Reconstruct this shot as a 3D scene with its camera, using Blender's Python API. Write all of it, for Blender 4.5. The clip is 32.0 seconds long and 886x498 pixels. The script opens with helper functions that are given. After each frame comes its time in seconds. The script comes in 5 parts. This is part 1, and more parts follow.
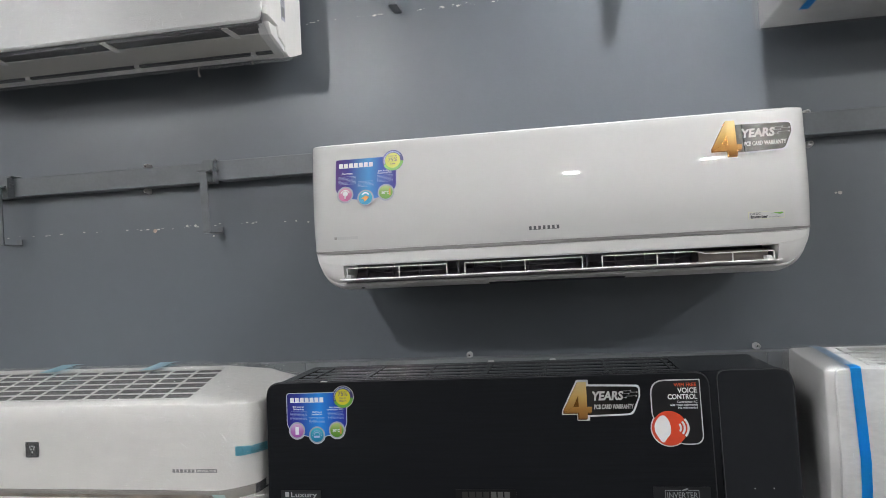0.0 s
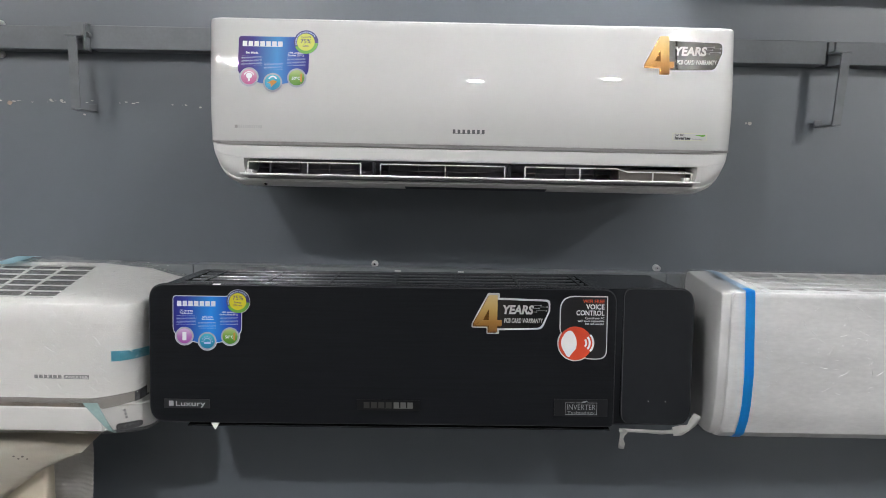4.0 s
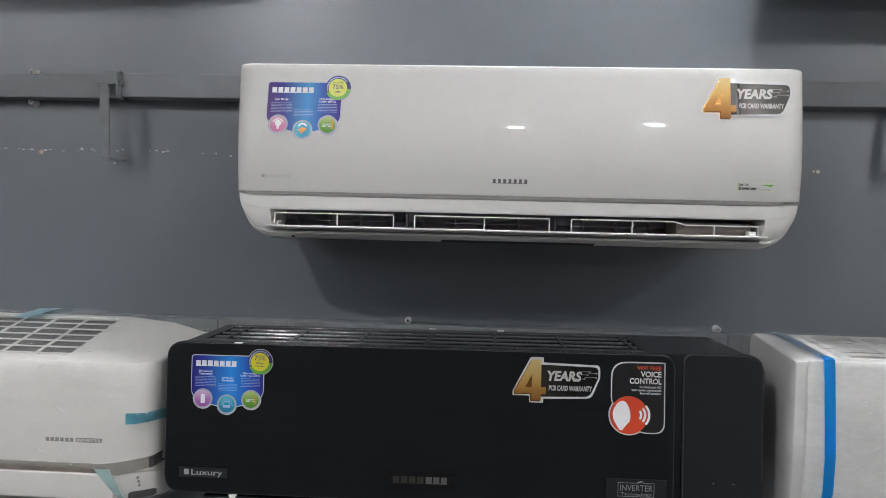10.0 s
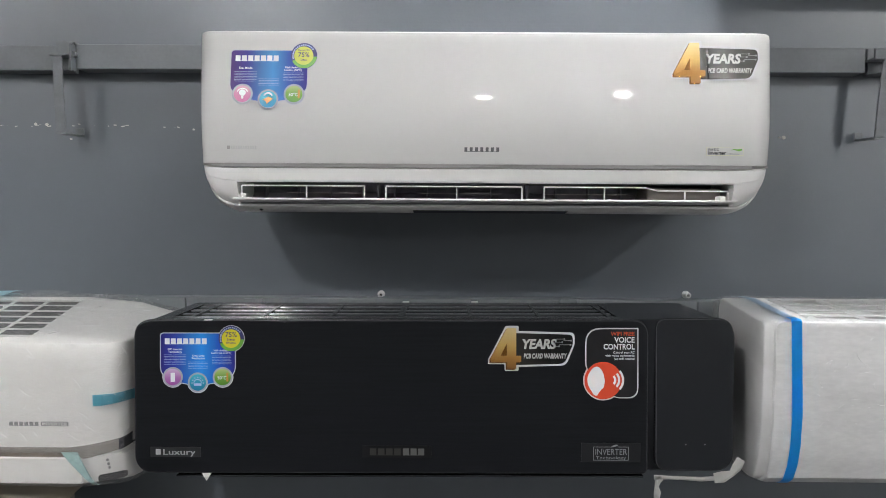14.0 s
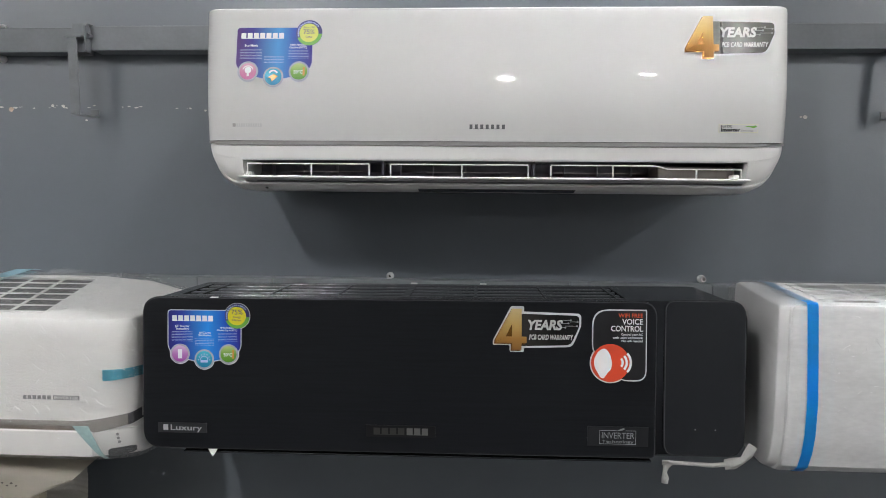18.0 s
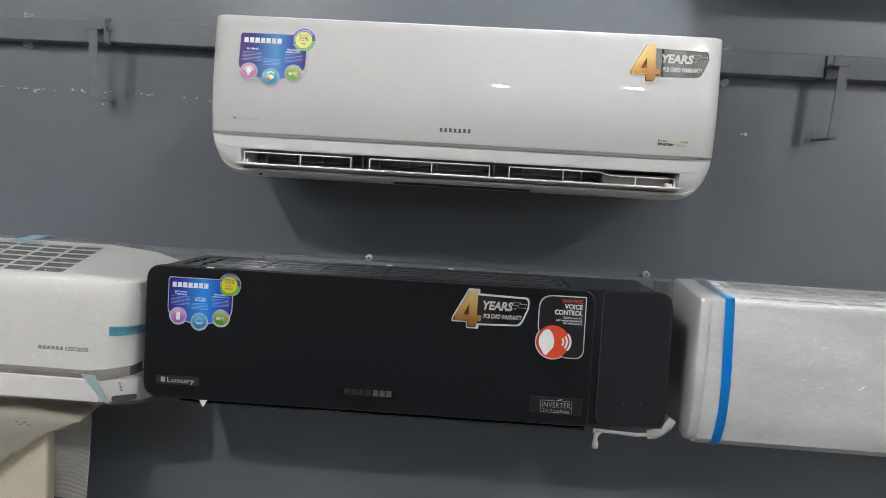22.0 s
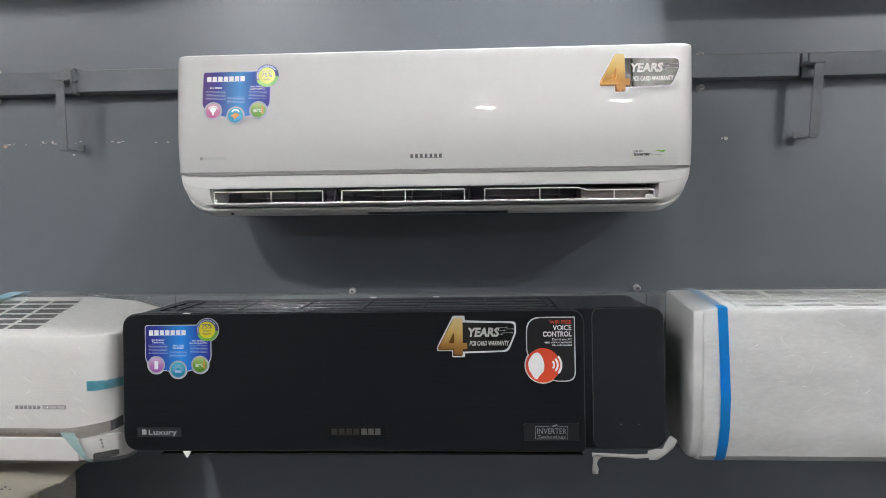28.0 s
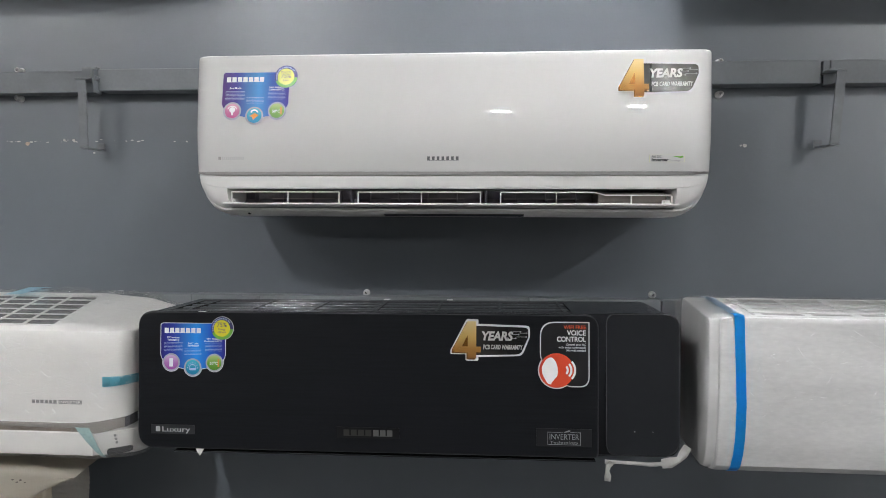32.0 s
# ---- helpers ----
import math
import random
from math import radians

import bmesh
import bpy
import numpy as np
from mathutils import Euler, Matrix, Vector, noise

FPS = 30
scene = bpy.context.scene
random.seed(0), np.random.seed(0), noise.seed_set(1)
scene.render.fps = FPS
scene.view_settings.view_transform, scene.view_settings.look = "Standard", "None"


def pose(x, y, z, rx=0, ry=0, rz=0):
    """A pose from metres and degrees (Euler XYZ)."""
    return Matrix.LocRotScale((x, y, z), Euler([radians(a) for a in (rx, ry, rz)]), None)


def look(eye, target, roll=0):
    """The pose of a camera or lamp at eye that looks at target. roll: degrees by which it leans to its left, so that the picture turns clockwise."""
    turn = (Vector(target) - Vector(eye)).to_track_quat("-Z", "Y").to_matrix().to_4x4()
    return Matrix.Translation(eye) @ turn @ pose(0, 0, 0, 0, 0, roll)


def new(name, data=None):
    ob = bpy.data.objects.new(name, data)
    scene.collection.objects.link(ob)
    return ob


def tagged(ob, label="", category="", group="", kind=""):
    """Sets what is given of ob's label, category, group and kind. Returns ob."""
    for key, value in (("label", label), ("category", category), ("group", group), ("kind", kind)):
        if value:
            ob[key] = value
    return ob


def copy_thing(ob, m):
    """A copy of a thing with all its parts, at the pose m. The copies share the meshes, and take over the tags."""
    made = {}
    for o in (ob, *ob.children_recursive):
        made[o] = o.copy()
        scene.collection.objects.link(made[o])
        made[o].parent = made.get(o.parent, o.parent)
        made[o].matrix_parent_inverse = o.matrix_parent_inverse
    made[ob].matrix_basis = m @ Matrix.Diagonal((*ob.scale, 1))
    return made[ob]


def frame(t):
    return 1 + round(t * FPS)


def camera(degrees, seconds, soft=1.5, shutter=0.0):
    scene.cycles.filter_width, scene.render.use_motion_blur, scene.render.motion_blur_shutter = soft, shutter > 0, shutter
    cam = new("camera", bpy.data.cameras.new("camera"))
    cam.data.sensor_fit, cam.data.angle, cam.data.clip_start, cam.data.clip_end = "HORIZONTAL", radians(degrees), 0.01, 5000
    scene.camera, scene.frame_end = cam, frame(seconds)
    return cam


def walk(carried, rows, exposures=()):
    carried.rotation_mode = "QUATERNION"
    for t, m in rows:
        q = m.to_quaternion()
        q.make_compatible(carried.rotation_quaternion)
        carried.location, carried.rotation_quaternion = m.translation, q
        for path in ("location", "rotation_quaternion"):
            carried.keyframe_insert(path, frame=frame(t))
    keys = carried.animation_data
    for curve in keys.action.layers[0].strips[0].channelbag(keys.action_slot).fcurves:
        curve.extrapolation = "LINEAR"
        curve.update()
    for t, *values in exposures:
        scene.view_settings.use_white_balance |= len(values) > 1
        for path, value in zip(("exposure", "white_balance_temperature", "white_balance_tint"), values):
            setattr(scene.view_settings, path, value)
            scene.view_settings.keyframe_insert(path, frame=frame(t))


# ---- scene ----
cam = camera(68.7, 32.0, soft=0.6)
PATH = [
    (0, (0.0462, 0.0290, 1.5867), (-0.2904, 1.9996, 1.6437), -2.81),
    (0.2, (0.0603, 0.0591, 1.5810), (-0.2921, 2.0271, 1.6332), -2.68),
    (0.5, (0.0750, 0.0960, 1.5646), (-0.2487, 2.0687, 1.5039), 0.48),
    (0.7, (0.1012, 0.1248, 1.5530), (-0.1925, 2.0988, 1.4221), -0.01),
    (1, (0.1069, 0.1488, 1.5437), (-0.1393, 2.1255, 1.3642), -0.38),
    (1.5, (0.0924, 0.1558, 1.5422), (-0.0947, 2.1434, 1.4229), 0.48),
    (2, (0.0382, 0.1519, 1.5550), (-0.0212, 2.1436, 1.3826), 1.69),
    (2.5, (-0.0079, 0.1200, 1.5448), (0.0005, 2.1099, 1.3443), 1.31),
    (4.5, (-0.0364, 0.1019, 1.5660), (-0.0214, 2.0917, 1.3644), 1.09),
    (5, (-0.0729, 0.0759, 1.5701), (-0.0242, 2.0693, 1.4161), 0.11),
    (5.5, (-0.1112, 0.0642, 1.5613), (-0.0376, 2.0532, 1.3660), 2.06),
    (6, (-0.1266, 0.0417, 1.5541), (-0.0405, 2.0333, 1.3921), 2.59),
    (6.5, (-0.1068, 0.0526, 1.5632), (0.0284, 2.0440, 1.4356), 2.08),
    (7, (-0.0387, 0.1000, 1.5689), (-0.0090, 2.0986, 1.4979), -0.46),
    (7.2, (0.0099, 0.1320, 1.5759), (0.0033, 2.1308, 1.5055), -0.29),
    (7.5, (0.0885, 0.1854, 1.5737), (-0.0910, 2.1773, 1.5655), -0.12),
    (7.7, (0.1200, 0.2198, 1.5773), (-0.1842, 2.1965, 1.5651), -1.71),
    (8, (0.1433, 0.2538, 1.5729), (-0.3541, 2.1908, 1.5489), -2.60),
    (8.2, (0.1298, 0.2628, 1.5731), (-0.3946, 2.1928, 1.5566), -4.39),
    (8.5, (0.0994, 0.2541, 1.5569), (-0.3145, 2.2066, 1.6856), -3.75),
    (8.7, (0.0781, 0.2465, 1.5723), (-0.2093, 2.2217, 1.6988), -3.57),
    (9, (0.0316, 0.2300, 1.5720), (-0.1610, 2.2158, 1.7114), -1.98),
    (9.2, (-0.0009, 0.2257, 1.5778), (-0.1780, 2.2148, 1.6894), -1.12),
    (9.5, (-0.0288, 0.2225, 1.5755), (-0.1516, 2.2176, 1.6426), 0.66),
    (9.7, (-0.0283, 0.2141, 1.5730), (-0.1396, 2.2099, 1.6368), 0.91),
    (10, (-0.0244, 0.2134, 1.5727), (-0.1336, 2.2094, 1.5084), 1.41),
    (10.2, (-0.0274, 0.2154, 1.5620), (-0.1166, 2.2103, 1.4504), 1.70),
    (10.5, (-0.0283, 0.2144, 1.5500), (-0.0665, 2.2107, 1.4333), 1.95),
    (11, (-0.0238, 0.2107, 1.5456), (-0.0318, 2.2079, 1.4409), 2.30),
    (11.5, (-0.0144, 0.2152, 1.5458), (-0.0141, 2.2118, 1.4298), 2.21),
    (12, (-0.0298, 0.2184, 1.5534), (-0.0470, 2.2132, 1.4104), 1.27),
    (12.2, (-0.0480, 0.2155, 1.5528), (-0.0879, 2.2096, 1.4037), 2.04),
    (12.5, (-0.0604, 0.2029, 1.5481), (-0.1351, 2.1974, 1.4196), 2.48),
    (13, (-0.0547, 0.2100, 1.5528), (-0.1051, 2.2041, 1.4078), 1.09),
    (13.5, (-0.0411, 0.2143, 1.5485), (-0.0482, 2.2127, 1.4699), 0.15),
    (14, (-0.0313, 0.2247, 1.5552), (-0.0444, 2.2207, 1.4295), 0.37),
    (14.5, (-0.0321, 0.2195, 1.5513), (-0.0493, 2.2151, 1.4192), 0.58),
    (15, (-0.0336, 0.2198, 1.5502), (-0.0683, 2.2145, 1.4088), 0.77),
    (15.5, (-0.0323, 0.2288, 1.5488), (-0.0486, 2.2204, 1.3660), 0.53),
    (17.5, (0.0086, 0.2471, 1.5292), (-0.1005, 2.2379, 1.3710), 0.31),
    (18, (0.0119, 0.2359, 1.5287), (-0.0892, 2.2279, 1.3820), 0.56),
    (18.5, (0.0197, 0.2389, 1.5354), (-0.0920, 2.2289, 1.3691), 1.10),
    (19, (0.0227, 0.2489, 1.5267), (-0.1091, 2.2390, 1.3770), 1.81),
    (19.5, (0.0795, 0.2611, 1.5345), (-0.1092, 2.2509, 1.4629), 0.43),
    (19.7, (0.1029, 0.2663, 1.5344), (-0.1299, 2.2513, 1.4612), 0.51),
    (20, (0.1394, 0.2783, 1.5362), (-0.1314, 2.2577, 1.4443), 0.56),
    (20.2, (0.1683, 0.2847, 1.5336), (-0.1496, 2.2570, 1.4382), -0.25),
    (20.5, (0.1855, 0.3046, 1.5361), (-0.1529, 2.2691, 1.3745), -1.55),
    (20.7, (0.1851, 0.2952, 1.5256), (-0.1389, 2.2630, 1.3753), -1.87),
    (21, (0.1562, 0.2572, 1.5262), (-0.0902, 2.2375, 1.3928), -0.32),
    (21.2, (0.1504, 0.2274, 1.5260), (-0.0816, 2.2116, 1.4297), 0.49),
    (21.5, (0.1182, 0.1699, 1.5375), (-0.0530, 2.1603, 1.4424), 1.66),
    (21.7, (0.1044, 0.1270, 1.5358), (-0.0439, 2.1189, 1.4339), 1.61),
    (22, (0.0822, 0.0708, 1.5364), (-0.0136, 2.0607, 1.3603), 3.44),
    (22.2, (0.0805, 0.0550, 1.5264), (-0.0108, 2.0407, 1.3061), 3.82),
    (22.5, (0.0746, 0.0424, 1.5196), (0.0032, 2.0238, 1.2576), 3.45),
    (23, (0.0910, 0.0306, 1.5129), (0.0253, 2.0196, 1.3136), 2.58),
    (23.5, (0.1104, 0.0262, 1.5208), (0.0307, 2.0199, 1.3836), 2.31),
    (24, (0.1113, 0.0482, 1.5278), (0.0313, 2.0423, 1.3971), 1.90),
    (24.5, (0.1182, 0.0906, 1.5330), (0.0309, 2.0816, 1.3647), 1.70),
    (25, (0.1236, 0.1187, 1.5212), (0.0381, 2.1113, 1.3728), 0.96),
    (25.5, (0.1205, 0.1262, 1.5264), (0.0439, 2.1214, 1.4113), 0.58),
    (27.5, (0.1108, 0.1194, 1.5381), (0.0605, 2.1169, 1.4515), 0.65),
    (28, (0.1307, 0.1099, 1.5390), (0.0202, 2.1044, 1.4407), -0.66),
    (28.5, (0.1320, 0.1065, 1.5406), (0.0156, 2.0998, 1.4254), -0.32),
    (29, (0.1293, 0.1124, 1.5344), (0.0182, 2.1063, 1.4236), -0.63),
    (29.5, (0.1250, 0.1216, 1.5309), (0.0359, 2.1177, 1.4443), -0.53),
    (30, (0.1276, 0.1137, 1.5362), (0.0419, 2.1109, 1.4723), -0.84),
    (30.5, (0.1287, 0.1016, 1.5390), (0.0494, 2.0989, 1.4707), -0.32),
    (31, (0.1314, 0.0948, 1.5373), (0.0181, 2.0902, 1.4642), -0.13),
    (31.5, (0.1282, 0.1062, 1.5415), (0.0213, 2.1012, 1.4496), 0.02),
    (32, (0.1254, 0.1099, 1.5353), (-0.0235, 2.1026, 1.4513), 0.28),
]
walk(cam, [(t, look(eye, target, roll)) for t, eye, target, roll in PATH],
     exposures=[(0, -0.12), (1, 0), (7, 0), (8, -0.12), (9, -0.2), (10, -0.22), (10.7, 0), (21.3, 0), (22, -0.08), (23, 0.14), (24, 0), (32, 0)])

# ceiling downlights: x, y, half width, half depth, radiant power per steradian
LAMPS = [
    # the lamps at x 1.5 and -2.1 are added fill, not known fixtures
    (0.42, 1.27, 0.05, 0.05, 8.5), (1.5, 1.0, 0.05, 0.05, 0.6), (-2.1, 1.0, 0.05, 0.05, 1.0),
    (-0.52, -1.07, 0.016, 0.010, 0.35), (0.18, -1.12, 0.045, 0.020, 2.5), (0.98, -0.99, 0.045, 0.020, 2.5),
    (-0.38, -4.5, 0.06, 0.010, 0.8), (1.60, -2.9, 0.04, 0.010, 0.8),
    (-1.19, -0.77, 0.020, 0.020, 18.5), (-2.45, -0.28, 0.04, 0.04, 9), (1.19, -0.43, 0.030, 0.024, 1.8), (2.65, -0.65, 0.026, 0.026, 19),
    (-4.2, -2.0, 0.10, 0.10, 9), (-4.5, -3.6, 0.12, 0.12, 18), (5.5, -5.4, 0.15, 0.15, 65),
]

# ---------- light ----------
world = bpy.data.worlds.new("world")
scene.world = world
world.use_nodes = True
world.node_tree.nodes["Background"].inputs["Color"].default_value = (0.8, 0.9, 1.0, 1)
world.node_tree.nodes["Background"].inputs["Strength"].default_value = 0.0

W = 1.685          # the face of the display wall
CEIL = 3.0


# ---------- materials ----------
def mat(name, base, rough=0.5, metal=0.0, vary=0.06, scale=6.0, bump=0.0, bscale=80.0, stretch=(1, 1, 1),
        coat=0.0, spec=0.5, emit=0.0, roughvary=0.08):
    m = bpy.data.materials.new(name)
    m.use_nodes = True
    nt = m.node_tree
    b = nt.nodes["Principled BSDF"]
    b.inputs["Roughness"].default_value = rough
    b.inputs["Metallic"].default_value = metal
    b.inputs["Coat Weight"].default_value = coat
    b.inputs["Coat Roughness"].default_value = 0.05
    b.inputs["Specular IOR Level"].default_value = spec
    if emit:
        b.inputs["Emission Color"].default_value = (*base, 1)
        b.inputs["Emission Strength"].default_value = emit
    tc = nt.nodes.new("ShaderNodeTexCoord")
    mp = nt.nodes.new("ShaderNodeMapping")
    mp.inputs["Scale"].default_value = stretch
    nt.links.new(tc.outputs["Object"], mp.inputs["Vector"])
    n1 = nt.nodes.new("ShaderNodeTexNoise")
    n1.inputs["Scale"].default_value, n1.inputs["Detail"].default_value = scale, 6
    n2 = nt.nodes.new("ShaderNodeTexNoise")
    n2.inputs["Scale"].default_value, n2.inputs["Detail"].default_value = scale * 14, 3
    for n in (n1, n2):
        nt.links.new(mp.outputs["Vector"], n.inputs["Vector"])
    add = nt.nodes.new("ShaderNodeMath")
    add.operation = "MULTIPLY_ADD"
    nt.links.new(n2.outputs["Fac"], add.inputs[0])
    add.inputs[1].default_value = 0.35
    nt.links.new(n1.outputs["Fac"], add.inputs[2])
    ramp = nt.nodes.new("ShaderNodeMapRange")
    ramp.inputs["From Min"].default_value, ramp.inputs["From Max"].default_value = 0.4, 0.95
    ramp.inputs["To Min"].default_value, ramp.inputs["To Max"].default_value = 1 - vary, 1 + vary
    nt.links.new(add.outputs[0], ramp.inputs["Value"])
    mul = nt.nodes.new("ShaderNodeVectorMath")
    mul.operation = "SCALE"
    mul.inputs[0].default_value = base
    nt.links.new(ramp.outputs["Result"], mul.inputs["Scale"])
    nt.links.new(mul.outputs["Vector"], b.inputs["Base Color"])
    rr = nt.nodes.new("ShaderNodeMapRange")
    rr.inputs["From Min"].default_value, rr.inputs["From Max"].default_value = 0.4, 0.95
    rr.inputs["To Min"].default_value = max(0.02, rough * (1 - roughvary))
    rr.inputs["To Max"].default_value = min(1, rough * (1 + roughvary))
    nt.links.new(add.outputs[0], rr.inputs["Value"])
    nt.links.new(rr.outputs["Result"], b.inputs["Roughness"])
    if bump:
        n3 = nt.nodes.new("ShaderNodeTexNoise")
        n3.inputs["Scale"].default_value, n3.inputs["Detail"].default_value = bscale, 4
        nt.links.new(mp.outputs["Vector"], n3.inputs["Vector"])
        bp = nt.nodes.new("ShaderNodeBump")
        bp.inputs["Strength"].default_value, bp.inputs["Distance"].default_value = bump, 0.002
        nt.links.new(n3.outputs["Fac"], bp.inputs["Height"])
        nt.links.new(bp.outputs["Normal"], b.inputs["Normal"])
    return m


def gradient(name, stops, rough=0.42, metal=0.0, axis="X", span=0.14, mid=0.0, bump=0.0):
    """A printed or plated surface whose colour runs along one axis of the object."""
    m = mat(name, (0.5, 0.5, 0.5), rough, metal, vary=0.02, spec=0.5 if metal else 0.2, bump=bump, bscale=420)
    nt = m.node_tree
    b = nt.nodes["Principled BSDF"]
    tc = nt.nodes.new("ShaderNodeTexCoord")
    sep = nt.nodes.new("ShaderNodeSeparateXYZ")
    nt.links.new(tc.outputs["Object"], sep.inputs[0])
    mr = nt.nodes.new("ShaderNodeMapRange")
    mr.inputs["From Min"].default_value, mr.inputs["From Max"].default_value = mid - span / 2, mid + span / 2
    nt.links.new(sep.outputs[axis], mr.inputs["Value"])
    cr = nt.nodes.new("ShaderNodeValToRGB")
    while len(cr.color_ramp.elements) < len(stops):
        cr.color_ramp.elements.new(0.5)
    for e, (p, c) in zip(cr.color_ramp.elements, stops):
        e.position, e.color = p, (*c, 1)
    nt.links.new(mr.outputs["Result"], cr.inputs["Fac"])
    nt.links.new(cr.outputs["Color"], b.inputs["Base Color"])
    return m


def film_material(name, wrinkle=0.5, scale=26.0, haze=0.05, gloss=0.11, graze=0.4):
    """Thin clear wrapping film: see-through, with a gloss that grows at grazing angles and fine wrinkles."""
    m = bpy.data.materials.new(name)
    m.use_nodes = True
    nt = m.node_tree
    nt.nodes.remove(nt.nodes["Principled BSDF"])
    out = nt.nodes["Material Output"]
    tr = nt.nodes.new("ShaderNodeBsdfTransparent")
    gl = nt.nodes.new("ShaderNodeBsdfGlossy")
    gl.inputs["Roughness"].default_value = 0.04
    df = nt.nodes.new("ShaderNodeBsdfDiffuse")
    df.inputs["Color"].default_value = (0.88, 0.88, 0.87, 1)
    mixd = nt.nodes.new("ShaderNodeMixShader")
    mixd.inputs[0].default_value = haze
    nt.links.new(tr.outputs[0], mixd.inputs[1])
    nt.links.new(df.outputs[0], mixd.inputs[2])
    mix = nt.nodes.new("ShaderNodeMixShader")
    fr = nt.nodes.new("ShaderNodeLayerWeight")
    fr.inputs["Blend"].default_value = 0.5
    pw = nt.nodes.new("ShaderNodeMath")
    pw.operation = "POWER"
    pw.inputs[1].default_value = 4.0
    nt.links.new(fr.outputs["Facing"], pw.inputs[0])
    gain = nt.nodes.new("ShaderNodeMath")
    gain.operation = "MULTIPLY_ADD"
    gain.inputs[1].default_value, gain.inputs[2].default_value = graze, gloss
    nt.links.new(pw.outputs[0], gain.inputs[0])
    nt.links.new(gain.outputs[0], mix.inputs[0])
    nt.links.new(mixd.outputs[0], mix.inputs[1])
    nt.links.new(gl.outputs[0], mix.inputs[2])
    tc = nt.nodes.new("ShaderNodeTexCoord")
    mp = nt.nodes.new("ShaderNodeMapping")
    mp.inputs["Scale"].default_value = (0.55, 1, 1)
    nt.links.new(tc.outputs["Object"], mp.inputs["Vector"])
    big = nt.nodes.new("ShaderNodeTexNoise")
    big.inputs["Scale"].default_value, big.inputs["Detail"].default_value = scale * 0.35, 3
    big.inputs["Distortion"].default_value = 1.2
    small = nt.nodes.new("ShaderNodeTexVoronoi")
    small.feature = "DISTANCE_TO_EDGE"
    small.inputs["Scale"].default_value = scale
    warp = nt.nodes.new("ShaderNodeTexNoise")
    warp.inputs["Scale"].default_value = scale * 0.6
    wadd = nt.nodes.new("ShaderNodeVectorMath")
    wadd.operation = "MULTIPLY_ADD"
    wadd.inputs[1].default_value = (0.08, 0.08, 0.08)
    nt.links.new(mp.outputs[0], big.inputs["Vector"])
    nt.links.new(mp.outputs[0], warp.inputs["Vector"])
    nt.links.new(warp.outputs["Color"], wadd.inputs[0])
    nt.links.new(mp.outputs[0], wadd.inputs[2])
    nt.links.new(wadd.outputs[0], small.inputs["Vector"])
    ma = nt.nodes.new("ShaderNodeMath")
    ma.operation = "MULTIPLY_ADD"
    ma.inputs[1].default_value = 0.35
    nt.links.new(small.outputs["Distance"], ma.inputs[0])
    nt.links.new(big.outputs["Fac"], ma.inputs[2])
    bp = nt.nodes.new("ShaderNodeBump")
    bp.inputs["Strength"].default_value, bp.inputs["Distance"].default_value = wrinkle, 0.012
    nt.links.new(ma.outputs[0], bp.inputs["Height"])
    nt.links.new(bp.outputs[0], gl.inputs["Normal"])
    # uneven haze
    cloud = nt.nodes.new("ShaderNodeMapRange")
    cloud.inputs["From Min"].default_value, cloud.inputs["From Max"].default_value = 0.35, 0.7
    cloud.inputs["To Min"].default_value, cloud.inputs["To Max"].default_value = haze * 0.75, haze * 1.25
    nt.links.new(big.outputs["Fac"], cloud.inputs["Value"])
    nt.links.new(cloud.outputs["Result"], mixd.inputs[0])
    nt.links.new(mix.outputs[0], out.inputs["Surface"])
    return m


M_WALL = mat("wall_paint", (0.128, 0.146, 0.165), 0.36, spec=0.9, vary=0.06, scale=1.6, bump=0.10, bscale=170, roughvary=0.06)
M_RAIL = mat("painted_rail", (0.165, 0.178, 0.188), 0.45, vary=0.14, scale=9, bump=0.25, bscale=70)
M_HOOK = mat("painted_hook", (0.15, 0.162, 0.171), 0.4, vary=0.2, scale=25, bump=0.2, bscale=120)
M_STEEL = mat("zinc_steel", (0.62, 0.62, 0.61), 0.4, 0.25, vary=0.15, scale=60)
M_HOLE = mat("hole_shade", (0.01, 0.01, 0.011), 0.7)
M_CHIP = mat("plaster_chip", (0.62, 0.6, 0.56), 0.8, vary=0.2, scale=90)
M_CHIPB = mat("bare_plaster", (0.55, 0.42, 0.32), 0.8, vary=0.2, scale=90)
M_WHITE = mat("glossy_white_plastic", (0.625, 0.62, 0.602), 0.012, vary=0.012, scale=3)
M_WHITE2 = mat("satin_white_plastic", (0.84, 0.83, 0.805), 0.32, vary=0.015, scale=4)
M_TRIM = mat("grey_trim", (0.33, 0.32, 0.305), 0.4, vary=0.03)
M_DARK = mat("dark_plastic_and_slot_shade", (0.032, 0.032, 0.040), 0.42, vary=0.15, scale=20)
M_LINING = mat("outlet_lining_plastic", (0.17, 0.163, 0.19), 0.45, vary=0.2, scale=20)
# outlet floor and guide: the shade inside the outlet is put into this grey
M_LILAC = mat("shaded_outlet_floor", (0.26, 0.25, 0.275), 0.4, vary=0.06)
M_TAUPE = mat("louvre_motor_cover", (0.2, 0.175, 0.155), 0.5)
M_WINDOW = mat("tinted_window", (0.012, 0.018, 0.04), 0.12, coat=0.5)
M_BLACK = mat("brushed_black_panel", (0.0085, 0.0094, 0.0114), 0.4, spec=0.2, vary=0.25, scale=8, bump=0.16, bscale=60, stretch=(1, 30, 30), roughvary=0.25)
M_BLACKG = mat("glossy_black_plastic", (0.0155, 0.017, 0.0198), 0.26, spec=0.42, vary=0.1, scale=5)
# black plastic with its edge highlights put into a paler colour
M_SLAT = mat("black_plastic_pale_sheen", (0.05, 0.052, 0.056), 0.25, spec=0.9, vary=0.1, scale=9)
